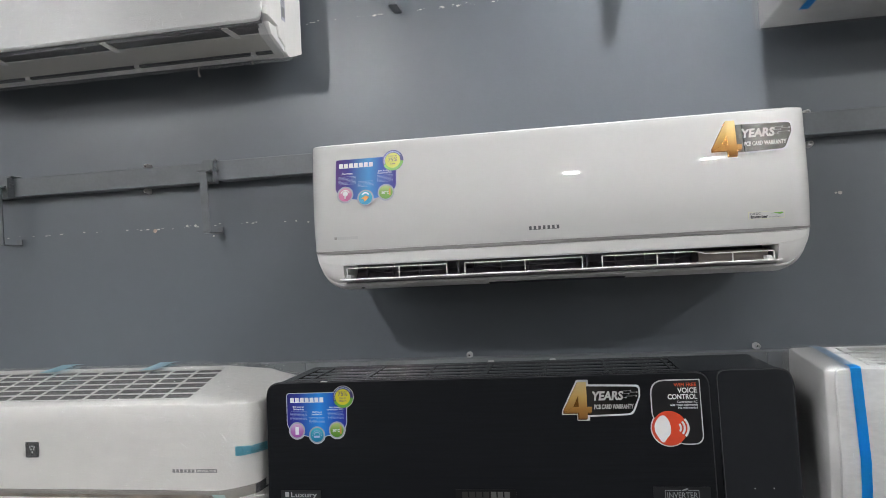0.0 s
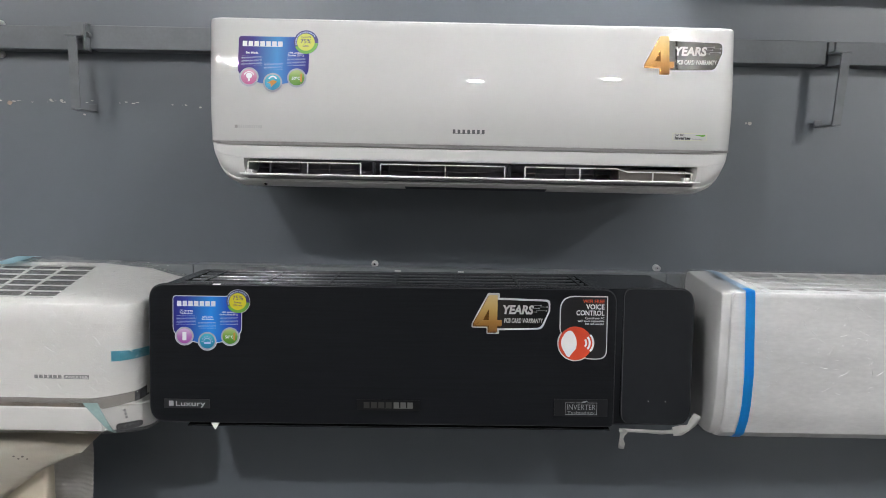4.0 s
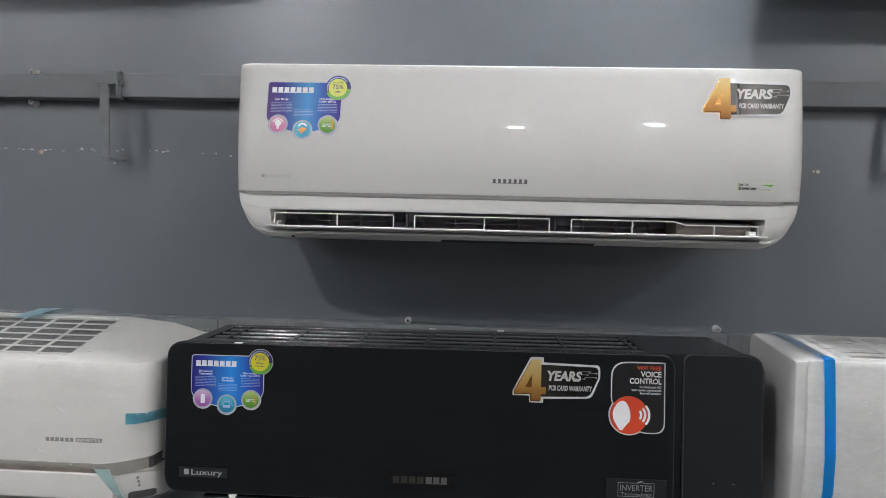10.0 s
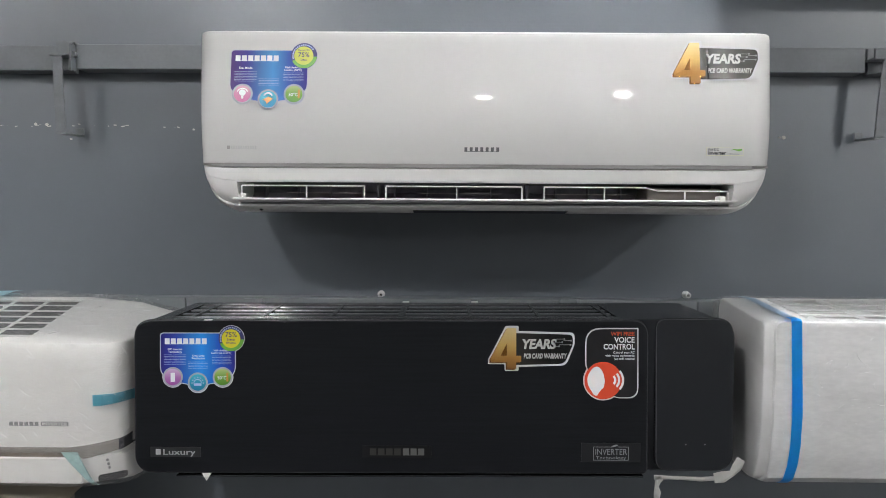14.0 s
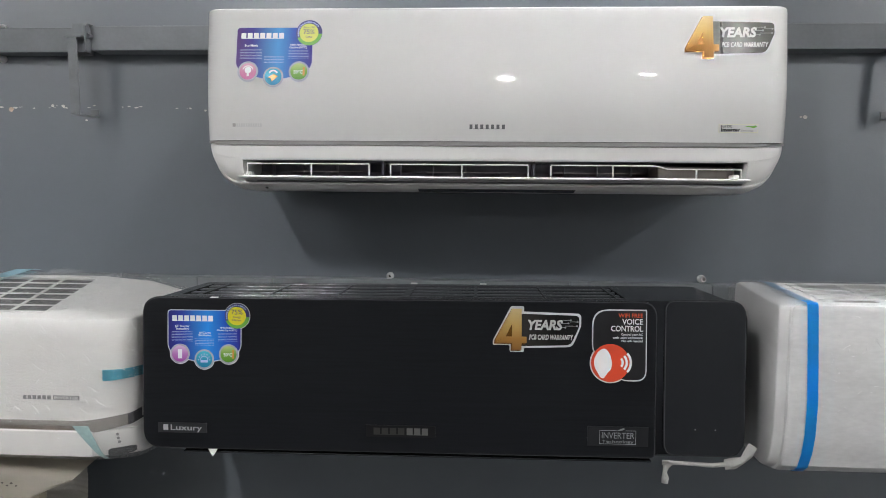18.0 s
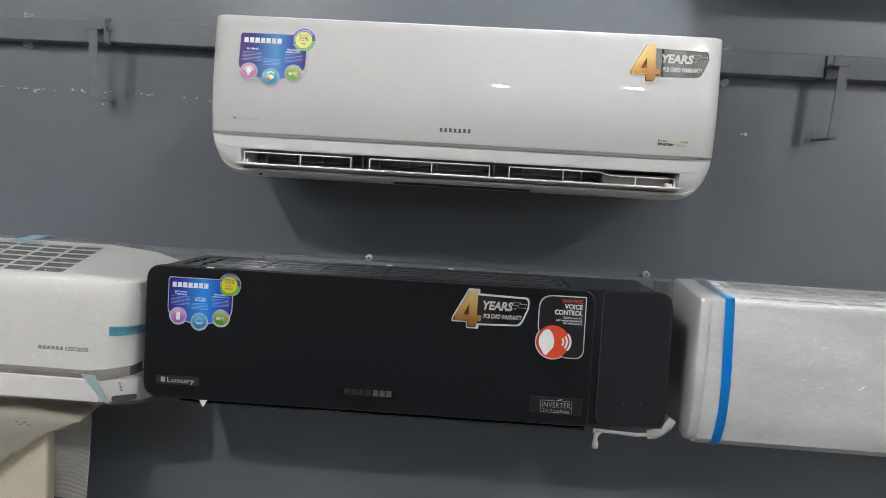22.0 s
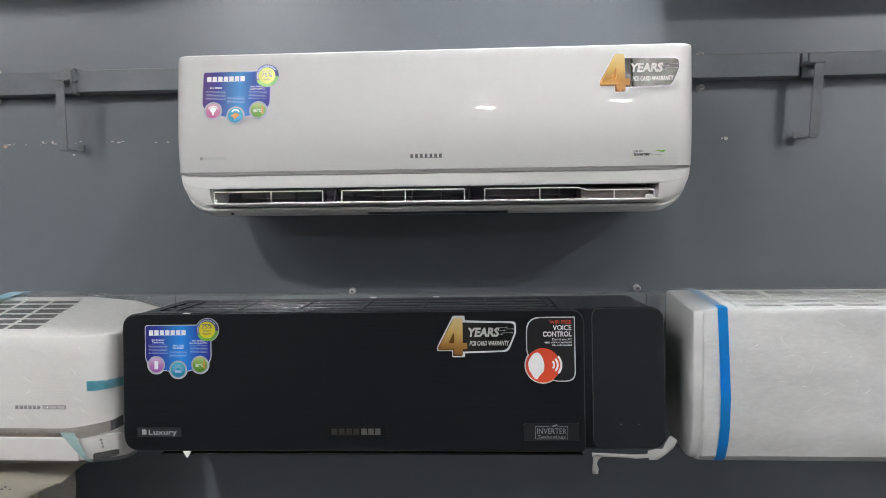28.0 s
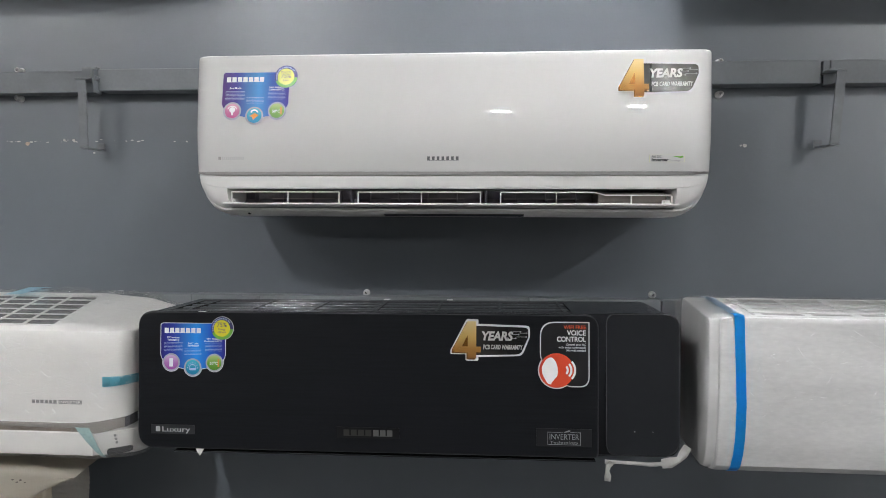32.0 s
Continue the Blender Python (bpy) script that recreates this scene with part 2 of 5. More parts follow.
M_PALEPR = mat("pale_grey_print", (0.5, 0.5, 0.49), 0.4)
M_SLOT = mat("brown_slot_shadow", (0.16, 0.125, 0.095), 0.35, vary=0.75, scale=24, stretch=(1, 0.2, 0.2))
M_FINB = mat("dark_coil_fins", (0.02, 0.022, 0.023), 0.5, 0.2, vary=0.3, scale=12, stretch=(40, 1, 1))
# paler filter: the haze of the film above is put into its colour
M_FIN3 = mat("filter_with_film_haze", (0.30, 0.295, 0.285), 0.7, vary=0.25, scale=30)
# darker filter: the shade between the grille bars is put into its colour
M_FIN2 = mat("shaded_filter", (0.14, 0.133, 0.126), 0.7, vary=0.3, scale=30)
M_CREAM = mat("white_plastic_under_film", (0.84, 0.825, 0.79), 0.3, vary=0.03, scale=5)
M_FOAMW = mat("foam_wrapped_white", (0.68, 0.675, 0.665), 0.5, vary=0.15, scale=8, bump=0.3, bscale=45, stretch=(0.6, 1, 1.5))
M_FRONTW = mat("white_front_under_film", (0.66, 0.655, 0.645), 0.35, vary=0.20, scale=7, coat=0.25, bump=0.2, bscale=30, stretch=(0.6, 1, 1.6))
# chrome with its warm beige reflections put into the base colour
M_CHROME = mat("chrome_strip", (0.55, 0.51, 0.46), 0.22, 0.55, vary=0.06)
M_GREYPR = mat("grey_print", (0.25, 0.25, 0.25), 0.5)
M_SILVERPR = mat("silver_print", (0.55, 0.54, 0.52), 0.35, 0.3)
M_BLUETAPE = mat("blue_tape", (0.015, 0.40, 0.92), 0.3, vary=0.1, scale=14, coat=0.2)
M_TEALTAPE = mat("teal_tape", (0.16, 0.47, 0.58), 0.3, vary=0.14, scale=18, coat=0.2)
M_PANELW = mat("white_panel_under_film", (0.82, 0.82, 0.805), 0.3, vary=0.02, scale=4)
# folds in the film, their glints put into a near-white colour
M_FOLD = mat("white_film_fold_glint", (0.92, 0.92, 0.91), 0.1, vary=0.02, spec=1.0, coat=1.0)
# teal tape made paler: the film's haze is put into its colour
M_PALETAPE = mat("film_hazed_teal_tape", (0.36, 0.58, 0.66), 0.3, vary=0.14, scale=18, coat=0.2)
M_FILM = film_material("clear_film", 1.0, 85, 0.07, 0.13)
M_FILMG = film_material("milky_film", 0.8, 34, 0.11, 0.05, 0.12)
M_PAPER = mat("white_tape_scrap", (0.72, 0.71, 0.68), 0.7, vary=0.08, scale=40, bump=0.4, bscale=90)
M_FOAM = mat("foam_sheet", (0.60, 0.555, 0.47), 0.75, vary=0.06, scale=12, bump=0.5, bscale=60, stretch=(0.25, 1, 1))
M_FLAP = mat("grey_foam_flap", (0.52, 0.50, 0.46), 0.75, vary=0.1, scale=14)
M_BEIGE = mat("cream_cabinet", (0.56, 0.50, 0.39), 0.42, vary=0.03, scale=4)
M_CEIL = mat("ceiling_paint", (0.7, 0.7, 0.7), 0.8, vary=0.03)
M_ROOM = mat("shop_wall_paint", (0.46, 0.465, 0.47), 0.7, vary=0.05)
M_FLOOR = mat("dark_floor", (0.06, 0.058, 0.056), 0.3, vary=0.08)
M_LAMPRIM = mat("lamp_rim", (0.75, 0.75, 0.75), 0.4)
# sticker prints
M_EDGE = mat("sticker_edge_silver", (0.5, 0.5, 0.56), 0.45, 0.2)
M_EDGEW = mat("sticker_edge_white", (0.62, 0.62, 0.63), 0.3)
M_RIM = mat("grey_picture_rim", (0.40, 0.41, 0.46), 0.42, spec=0.2, vary=0.2, scale=60)
M_PRINTW = mat("white_print", (0.80, 0.80, 0.82), 0.42, spec=0.3)
M_PRINTL = mat("pale_blue_print", (0.42, 0.5, 0.72), 0.35)
M_PRINTK = mat("black_print", (0.012, 0.012, 0.013), 0.3)
M_PURPLE = gradient("blue_purple_print", [(0.0, (0.075, 0.026, 0.16)), (0.22, (0.045, 0.038, 0.25)), (0.55, (0.07, 0.29, 0.60)), (0.75, (0.045, 0.105, 0.40)), (1.0, (0.04, 0.024, 0.21))])
M_BLUE = gradient("blue_print", [(0.0, (0.022, 0.018, 0.17)), (0.2, (0.03, 0.05, 0.34)), (0.55, (0.025, 0.27, 0.74)), (0.78, (0.02, 0.1, 0.5)), (1.0, (0.03, 0.022, 0.24))])
M_YEL = mat("yellow_print", (0.62, 0.66, 0.10), 0.3)
M_YEL2 = mat("strong_yellow_print", (0.68, 0.60, 0.03), 0.3)
M_LEAF = mat("green_print", (0.16, 0.42, 0.06), 0.3)
M_LEAFP = gradient("green_picture_print", [(0.0, (0.08, 0.24, 0.025)), (0.5, (0.17, 0.36, 0.05)), (1.0, (0.45, 0.55, 0.22))], 0.3, 0.0, "Y", 0.03, -0.034)
M_NAVY = mat("navy_print", (0.05, 0.045, 0.16), 0.3)
M_PINK = gradient("pink_print", [(0.0, (0.42, 0.08, 0.22)), (0.45, (0.48, 0.145, 0.28)), (1.0, (0.66, 0.34, 0.46))], 0.3, 0.0, "Y", 0.03, -0.034)
M_MAUVE = gradient("mauve_print", [(0.0, (0.36, 0.09, 0.38)), (0.45, (0.425, 0.172, 0.44)), (1.0, (0.62, 0.42, 0.62))], 0.3, 0.0, "Y", 0.03, -0.034)
M_TEALP = gradient("teal_print", [(0.0, (0.015, 0.22, 0.38)), (0.45, (0.031, 0.285, 0.43)), (1.0, (0.08, 0.48, 0.58))], 0.3, 0.0, "Y", 0.03, -0.044)
M_ORANGE = mat("orange_print", (0.6, 0.26, 0.03), 0.3)
M_RED = mat("red_print", (0.66, 0.07, 0.028), 0.3)
M_REDTX = mat("red_text_print", (0.66, 0.09, 0.03), 0.3)
M_GOLD = gradient("gold_foil", [(0.0, (0.20, 0.08, 0.025)), (0.33, (0.42, 0.21, 0.05)), (0.62, (0.64, 0.42, 0.14)), (1.0, (0.74, 0.58, 0.28))], 0.3, 0.35, "Y", 0.085, bump=0.22)
M_GOLDD = mat("dark_gold_foil", (0.36, 0.16, 0.03), 0.25, 0.75)
M_PLATE = gradient("dark_foil_plate", [(0.0, (0.10, 0.095, 0.09)), (0.3, (0.2, 0.19, 0.18)), (0.55, (0.07, 0.066, 0.062)), (0.8, (0.24, 0.23, 0.22)), (1.0, (0.09, 0.086, 0.08))], 0.25, 0.7, "X", 0.12, bump=0.15)
M_PLATEK = gradient("black_foil_plate", [(0.0, (0.02, 0.019, 0.018)), (0.5, (0.06, 0.055, 0.05)), (1.0, (0.02, 0.02, 0.02))], 0.25, 0.5, "X", 0.12)
M_BADGE = mat("gunmetal_badge", (0.075, 0.078, 0.082), 0.3, 0.8, vary=0.1, scale=30)
M_BADGEL = mat("silver_letter", (0.62, 0.63, 0.64), 0.3, 0.3)
M_BADGED = mat("dark_metal_letter", (0.085, 0.083, 0.078), 0.3, 0.6)
# glossy black slats, part of their reflected light put into a greyer colour
M_BAR = mat("grille_bar_painted_sheen", (0.07, 0.075, 0.08), 0.22, spec=0.9, coat=0.2, vary=0.1, scale=9)


# ---------- building helpers ----------
def mesh_of(name, bm, material, smooth=0.0):
    bmesh.ops.recalc_face_normals(bm, faces=bm.faces)
    if smooth:
        for f in bm.faces:
            f.smooth = True
        for e in bm.edges:
            if len(e.link_faces) == 2 and e.calc_face_angle(0) > radians(smooth):
                e.smooth = False
    me = bpy.data.meshes.new(name)
    bm.to_mesh(me)
    bm.free()
    me.materials.append(material)
    return me


def part(name, bm, material, parent, label="", smooth=0.0, at=None):
    ob = new(name, mesh_of(name, bm, material, smooth))
    ob.parent = parent
    if at is not None:
        ob.matrix_basis = at
    if label:
        ob["label"] = label
    return ob


def thing(name, label, category, at=None, group="", kind=""):
    ob = new(name)
    ob.empty_display_size = 0.05
    if at is not None:
        ob.matrix_basis = at
    return tagged(ob, label, category, group, kind)


def box(bm, x0, x1, y0, y1, z0, z1, bevel=0.0, seg=2):
    r = bmesh.ops.create_cube(bm, size=1, matrix=Matrix.Translation(((x0 + x1) / 2, (y0 + y1) / 2, (z0 + z1) / 2)) @ Matrix.Diagonal((x1 - x0, y1 - y0, z1 - z0, 1)))
    if bevel:
        edges = list({e for v in r["verts"] for e in v.link_edges})
        bmesh.ops.bevel(bm, geom=edges, offset=bevel, segments=seg, profile=0.5, affect="EDGES")
    return bm


def boxes(*dims, bevel=0.0):
    bm = bmesh.new()
    for d in dims:
        box(bm, *d, bevel=bevel)
    return bm


def loft(loops, bm=None, cap=True):
    """Skin over closed loops of points, all of one length."""
    bm = bm or bmesh.new()
    rows = [[bm.verts.new(p) for p in lp] for lp in loops]
    n = len(rows[0])
    for a, b in zip(rows, rows[1:]):
        for i in range(n):
            bm.faces.new((a[i], a[(i + 1) % n], b[(i + 1) % n], b[i]))
    if cap:
        bm.faces.new(rows[0][::-1])
        bm.faces.new(rows[-1])
    return bm


def sheet(rows, bm=None):
    """An open skin over rows of points."""
    bm = bm or bmesh.new()
    vs = [[bm.verts.new(p) for p in r] for r in rows]
    for a, b in zip(vs, vs[1:]):
        for i in range(len(a) - 1):
            bm.faces.new((a[i], a[i + 1], b[i + 1], b[i]))
    return bm


def spaced(a, b, n):
    return [a + (b - a) * i / (n - 1) for i in range(n)]


def rounded(pts, r, n=5):
    """A polygon with its corners rounded; r is one radius or one for each corner."""
    out = []
    for i, p in enumerate(pts):
        p = Vector(p)
        a, b = Vector(pts[i - 1]) - p, Vector(pts[(i + 1) % len(pts)]) - p
        q = min(r[i] if isinstance(r, (list, tuple)) else r, a.length * 0.49, b.length * 0.49)
        if q <= 0:
            out.append(tuple(p))
            continue
        s, e = p + a.normalized() * q, p + b.normalized() * q
        for k in range(n + 1):
            t = k / n
            out.append(tuple(s * (1 - t) ** 2 + p * 2 * t * (1 - t) + e * t * t))
    return out


def flat(pts, w0, w1, bm=None):
    """A plate over a polygon in the plane of a sticker, from depth w0 to w1."""
    bm = bm or bmesh.new()
    lo, hi = [bm.verts.new((x, y, w0)) for x, y in pts], [bm.verts.new((x, y, w1)) for x, y in pts]
    f = bm.faces.new(hi)
    for i in range(len(pts)):
        j = (i + 1) % len(pts)
        bm.faces.new((lo[i], lo[j], hi[j], hi[i]))
    bmesh.ops.triangulate(bm, faces=[f])
    return bm


def disc(cx, cy, r, n=28, a0=0.0, a1=360.0):
    full = a1 - a0 >= 360
    return [(cx + r * math.cos(radians(a)), cy + r * math.sin(radians(a))) for a in (spaced(a0, a1, n + 1)[:-1] if full else spaced(a0, a1, n))]


def arc_band(cx, cy, r0, r1, a0, a1, n=12):
    return disc(cx, cy, r1, n, a0, a1) + disc(cx, cy, r0, n, a0, a1)[::-1]


def rect(x0, x1, y0, y1):
    return [(x0, y0), (x1, y0), (x1, y1), (x0, y1)]


def words(text, x, y, height, w, align="LEFT", width=None, bold=0.0, shear=0.0):
    """A flat mesh of a line of writing: its left (or right, or middle) end at x, its foot at y, capitals of the given height."""
    cu = bpy.data.curves.new("writing", "FONT")
    cu.body, cu.size, cu.align_x, cu.offset, cu.shear = text, height / 0.7, align, bold * height, shear
    cu.resolution_u, cu.extrude = 3, 0.0
    ob = bpy.data.objects.new("writing", cu)
    scene.collection.objects.link(ob)
    me = bpy.data.meshes.new_from_object(ob.evaluated_get(bpy.context.evaluated_depsgraph_get()))
    bpy.data.objects.remove(ob)
    bpy.data.curves.remove(cu)
    bm = bmesh.new()
    bm.from_mesh(me)
    bpy.data.meshes.remove(me)
    xs = [v.co.x for v in bm.verts]
    k = width / (max(xs) - min(xs)) if width else 1.0
    for v in bm.verts:
        v.co = Vector((v.co.x * k + x, v.co.y + y, w))
    return bm


def bars(x0, x1, y0, y1, n, w, gap=0.28, w0=0.0):
    """A plain notched bar in place of lettering: n blocks on one thin foot."""
    step, foot = (x1 - x0) / n, y0 + (y1 - y0) * 0.10
    xs = [x for i in range(n) for x in (x0 + i * step, x0 + (i + 1 - gap) * step)]
    bm = bmesh.new()
    low, mid, top = ([bm.verts.new((x, y, w)) for x in xs] for y in (y0, foot, y1))
    for i in range(2 * n - 1):
        bm.faces.new((low[i], low[i + 1], mid[i + 1], mid[i]))
        if i % 2 == 0:
            bm.faces.new((mid[i], mid[i + 1], top[i + 1], top[i]))
    return bm


def lines(rows, w, seed=1):
    """Fine print too small to read: thin broken lines."""
    rng = random.Random(seed)
    bm = bmesh.new()
    for x0, x1, y, h in rows:
        x = x0
        while x < x1 - 1e-6:
            e = min(x1, x + rng.uniform(0.003, 0.008))
            flat(rect(x, e, y, y + h), 0, w, bm)
            x = e + 0.0009
    return bm


def facing(x, y, z, lean=0.0):
    """The frame of a sticker on a face that looks towards -y; lean: degrees by which the face looks up."""
    return pose(x, y, z, 90 - lean, 0, 0)


# ---------- the room ----------
def slab(name, dims, material, label, category):
    ob = new(name, mesh_of(name, boxes(dims), material))
    return tagged(ob, label, category, kind="structure")


slab("wall_north", (-6, 6, W, W + 0.2, 0, CEIL), M_WALL, "dark blue-grey painted display wall with a slight sheen", "wall")
# rear and side walls and floor are unseen; their tones steer the bounced light
slab("wall_south", (-6, 6, -9.2, -9.0, 0, CEIL), M_ROOM, "unseen plain grey wall added behind the camera", "wall")
slab("wall_west", (-6.2, -6.0, -9.2, W + 0.2, 0, CEIL), M_ROOM, "unseen plain grey wall added at the side", "wall")
slab("wall_east", (6.0, 6.2, -9.2, W + 0.2, 0, CEIL), M_ROOM, "unseen plain grey wall added at the side", "wall")
slab("floor", (-6.2, 6.2, -9.2, W + 0.2, -0.1, 0), M_FLOOR, "unseen dark grey floor, its tone set for the bounced light", "floor")
slab("ceiling", (-6.2, 6.2, -9.2, W + 0.2, CEIL, CEIL + 0.1), M_CEIL, "plain white shop ceiling", "ceiling")


# ---------- lamps: square downlights in the ceiling ----------
def downlight(x, y, hx, hy, power):
    t = thing("ceiling_light", "white LED downlight set in the ceiling", "ceiling light", pose(x, y, CEIL), "ceiling downlights")
    bm = bmesh.new()
    rx, ry = hx + 0.012, hy + 0.012
    for d in ((-rx, rx, -ry, -hy, -0.012, -0.001), (-rx, rx, hy, ry, -0.012, -0.001), (-rx, -hx, -hy, hy, -0.012, -0.001), (hx, rx, -hy, hy, -0.012, -0.001)):
        box(bm, *d)
    part("frame", bm, M_LAMPRIM, t)
    glow = power / (4 * hx * hy)
    m = bpy.data.materials.get("lamp_glow_%g" % glow) or mat("lamp_glow_%g" % glow, (0.985, 0.985, 1.0), emit=glow, vary=0.0)
    part("diffuser", boxes((-hx, hx, -hy, hy, -0.009, -0.002)), m, t, "glowing white diffuser")


for lamp in LAMPS:
    downlight(*lamp)


def chain(ob):
    m = ob.matrix_basis.copy()
    while ob.parent:
        ob = ob.parent
        m = ob.matrix_basis @ m
    return m


def wpart(name, bm, material, parent, label="", smooth=0.0, at=None):
    """A part whose mesh (or pose) is given in the place's own coordinates."""
    return part(name, bm, material, parent, label, smooth, chain(parent).inverted() @ (at or Matrix()))


# ---------- rails, hooks, anchors and marks on the wall ----------
def rail(z, sections, label):
    t = thing("mounting_rail", label, "rail", pose(0, W, z), "steel rails on the wall")
    for x0, x1, dz, dy in sections:
        wpart("rail_section", boxes((x0, x1, 1.645 - dy, W - 0.0005, z - 0.0265 + dz, z + 0.0265 + dz), bevel=0.002), M_RAIL, t)
    return t


rail(1.875, [(-2.6, -0.853, -0.001, 0.0), (-0.836, 0.862, 0.002, 0.003), (0.884, 2.6, 0.002, 0.0)], "grey painted steel rail behind the white air conditioner")
rail(1.328, [(-2.6, -0.61, 0.0, 0.0), (-0.608, 0.52, 0.001, 0.001), (0.522, 2.6, 0.0, 0.0)], "grey painted steel rail carrying the lower row of air conditioners")
rail(2.425, [(-2.6, -0.33, 0.0, 0.0), (-0.318, 0.23, 0.002, 0.002), (0.25, 2.6, 0.0, 0.0)], "grey painted steel rail carrying the upper row of air conditioners")


def hook(x, xb, z, lean, back, side=1):
    """A flat steel hook over a rail: strap, arm, hanging bar, foot turned back to the wall, upturned tip."""
    t = thing("hanging_hook", "grey painted flat steel hook hanging from the wall rail", "hook", pose(x, 1.62, z - 0.02), "hooks on the rails")
    if side > 0:
        bm = boxes((x - 0.018, x + 0.018, 1.637, 1.6415, z + 0.004, z + 0.031), (x - 0.018, x + 0.018, 1.637, W - 0.002, z + 0.0305, z + 0.0335), bevel=0.0008)
    else:
        bm = boxes((x - 0.0165, x - 0.0025, 1.648, W - 0.002, z + 0.003, z + 0.0285), bevel=0.0015)
    wpart("strap", bm, M_RAIL, t)
    wpart("arm", boxes((x - 0.022, x + 0.018, 1.614, 1.6424, z - 0.002, z + 0.0025), bevel=0.0008), M_HOOK, t)
    bm = boxes((xb - 0.0105, xb + 0.0105, 1.615, 1.619, z - 0.163, z - 0.0025), bevel=0.001)
    for v in bm.verts:
        v.co.x += (z - v.co.z) / 0.163 * lean
    wpart("bar", bm, M_HOOK, t)
    a, b = xb + lean, xb + lean + back
    bm = loft([[(a - 0.0105, 1.615, z - 0.1665), (a + 0.0105, 1.615, z - 0.1665), (a + 0.0105, 1.615, z - 0.1633), (a - 0.0105, 1.615, z - 0.1633)],
               [(b - 0.0095, 1.672, z - 0.1665), (b + 0.0095, 1.672, z - 0.1665), (b + 0.0095, 1.672, z - 0.1633), (b - 0.0095, 1.672, z - 0.1633)]])
    wpart("foot", bm, M_HOOK, t)
    wpart("tip", boxes((b - 0.009, b + 0.009, 1.6695, 1.673, z - 0.163, z - 0.148), bevel=0.001), M_HOOK, t)
    bm = bmesh.new()
    if side > 0:
        bmesh.ops.create_cone(bm, cap_ends=True, segments=6, radius1=0.006, radius2=0.006, depth=0.012, matrix=pose(x + 0.0225, 1.634, z + 0.004, 90, 0, 0))
        box(bm, x + 0.018, x + 0.0215, 1.622, 1.6442, z - 0.03, z + 0.025)
        wpart("clamp_bolt", bm, M_HOOK, t)
    else:
        # a bent plate beside the bar, its lower corner curled up against the rail's end
        prof = [(-0.022, -0.0275), (-0.0195, -0.0265), (-0.0175, -0.023), (-0.0165, -0.016), (-0.0165, -0.004), (-0.0145, -0.0022), (0.004, -0.0022), (0.004, -0.0245), (-0.004, -0.026), (-0.014, -0.0275)]
        loft([[(x + a, y, z + b) for a, b in prof] for y in (1.6445, 1.648)], bm)
        wpart("bent_plate", bm, M_HOOK, t)


for hx, hb, hz, hl, hk in ((-0.857, -0.862, 1.875, 0.004, 0.010), (0.886, 0.893, 1.875, -0.011, -0.010), (-1.487, -1.49, 1.875, 0.004, 0.010), (-0.325, -0.325, 2.425, 0.0, 0.003), (0.242, 0.242, 2.425, 0.0, 0.002)):
    hook(hx, hb, hz, hl, hk, -1 if 0.8 < hx < 1 else 1)


def anchor(x, z):
    """A hollow wall anchor seen end on: a short steel tube with a flange and a dark bore."""
    t = thing("wall_anchor", "zinc-plated hollow anchor bolt in the grey wall", "bolt", pose(x, W, z), "anchor bolts in the wall")
    bm = bmesh.new()
    prof = [(0.0085, 0.0), (0.0085, 0.004), (0.0065, 0.005), (0.0065, 0.018), (0.0058, 0.02), (0.0034, 0.02), (0.0034, 0.006)]
    loft([[(r * math.cos(a), -d, r * math.sin(a)) for a in [k * math.tau / 16 for k in range(16)]] for r, d in prof], bm, cap=False)
    part("tube", bm, M_STEEL, t, smooth=40)
    # black disc put in for the shade inside the bore
    bm = bmesh.new()
    bmesh.ops.create_circle(bm, cap_ends=True, segments=12, radius=0.0034, matrix=pose(0, -0.0062, 0, 90))
    part("bore", bm, M_HOLE, t, "black disc put in for the shade in the bore")


for ax, az in ((-0.180, 1.360), (0.508, 1.364), (0.650, 1.909), (0.652, 1.835), (-1.063, 1.910), (-1.066, 1.841)):
    anchor(ax, az)


def chips(name, x0, x1, z, n, seed, label, material, size=0.0035):
    rng = random.Random(seed)
    bm = bmesh.new()
    for _ in range(n):
        c, r = (rng.uniform(x0, x1), z + rng.gauss(0, 0.0016)), size * rng.uniform(0.25, 1.0) ** 2
        k = rng.randint(6, 8)
        pts = [(c[0] + r * rng.uniform(0.6, 1.4) * 1.5 * math.cos(i * math.tau / k), c[1] + 0.55 * r * rng.uniform(0.5, 1.3) * math.sin(i * math.tau / k)) for i in range(k)]
        flat(pts, -0.0005, rng.uniform(0.0008, 0.0016), bm)
    ob = new(name, mesh_of(name, bm, material))
    ob.matrix_basis = pose(0, W, 0, 90)
    return tagged(ob, label, "paint chips", kind="stuff")


chips("paint_chips", -1.13, -0.58, 1.733, 24, 3, "row of small pale plaster chips along the grey wall", M_CHIP)
chips("paint_chips", -1.6, -0.9, 1.735, 22, 8, "row of small pale plaster chips along the grey wall", M_CHIP)
chips("paint_chips", -0.58, 0.02, 2.266, 40, 5, "row of small pale plaster chips high on the grey wall", M_CHIP)
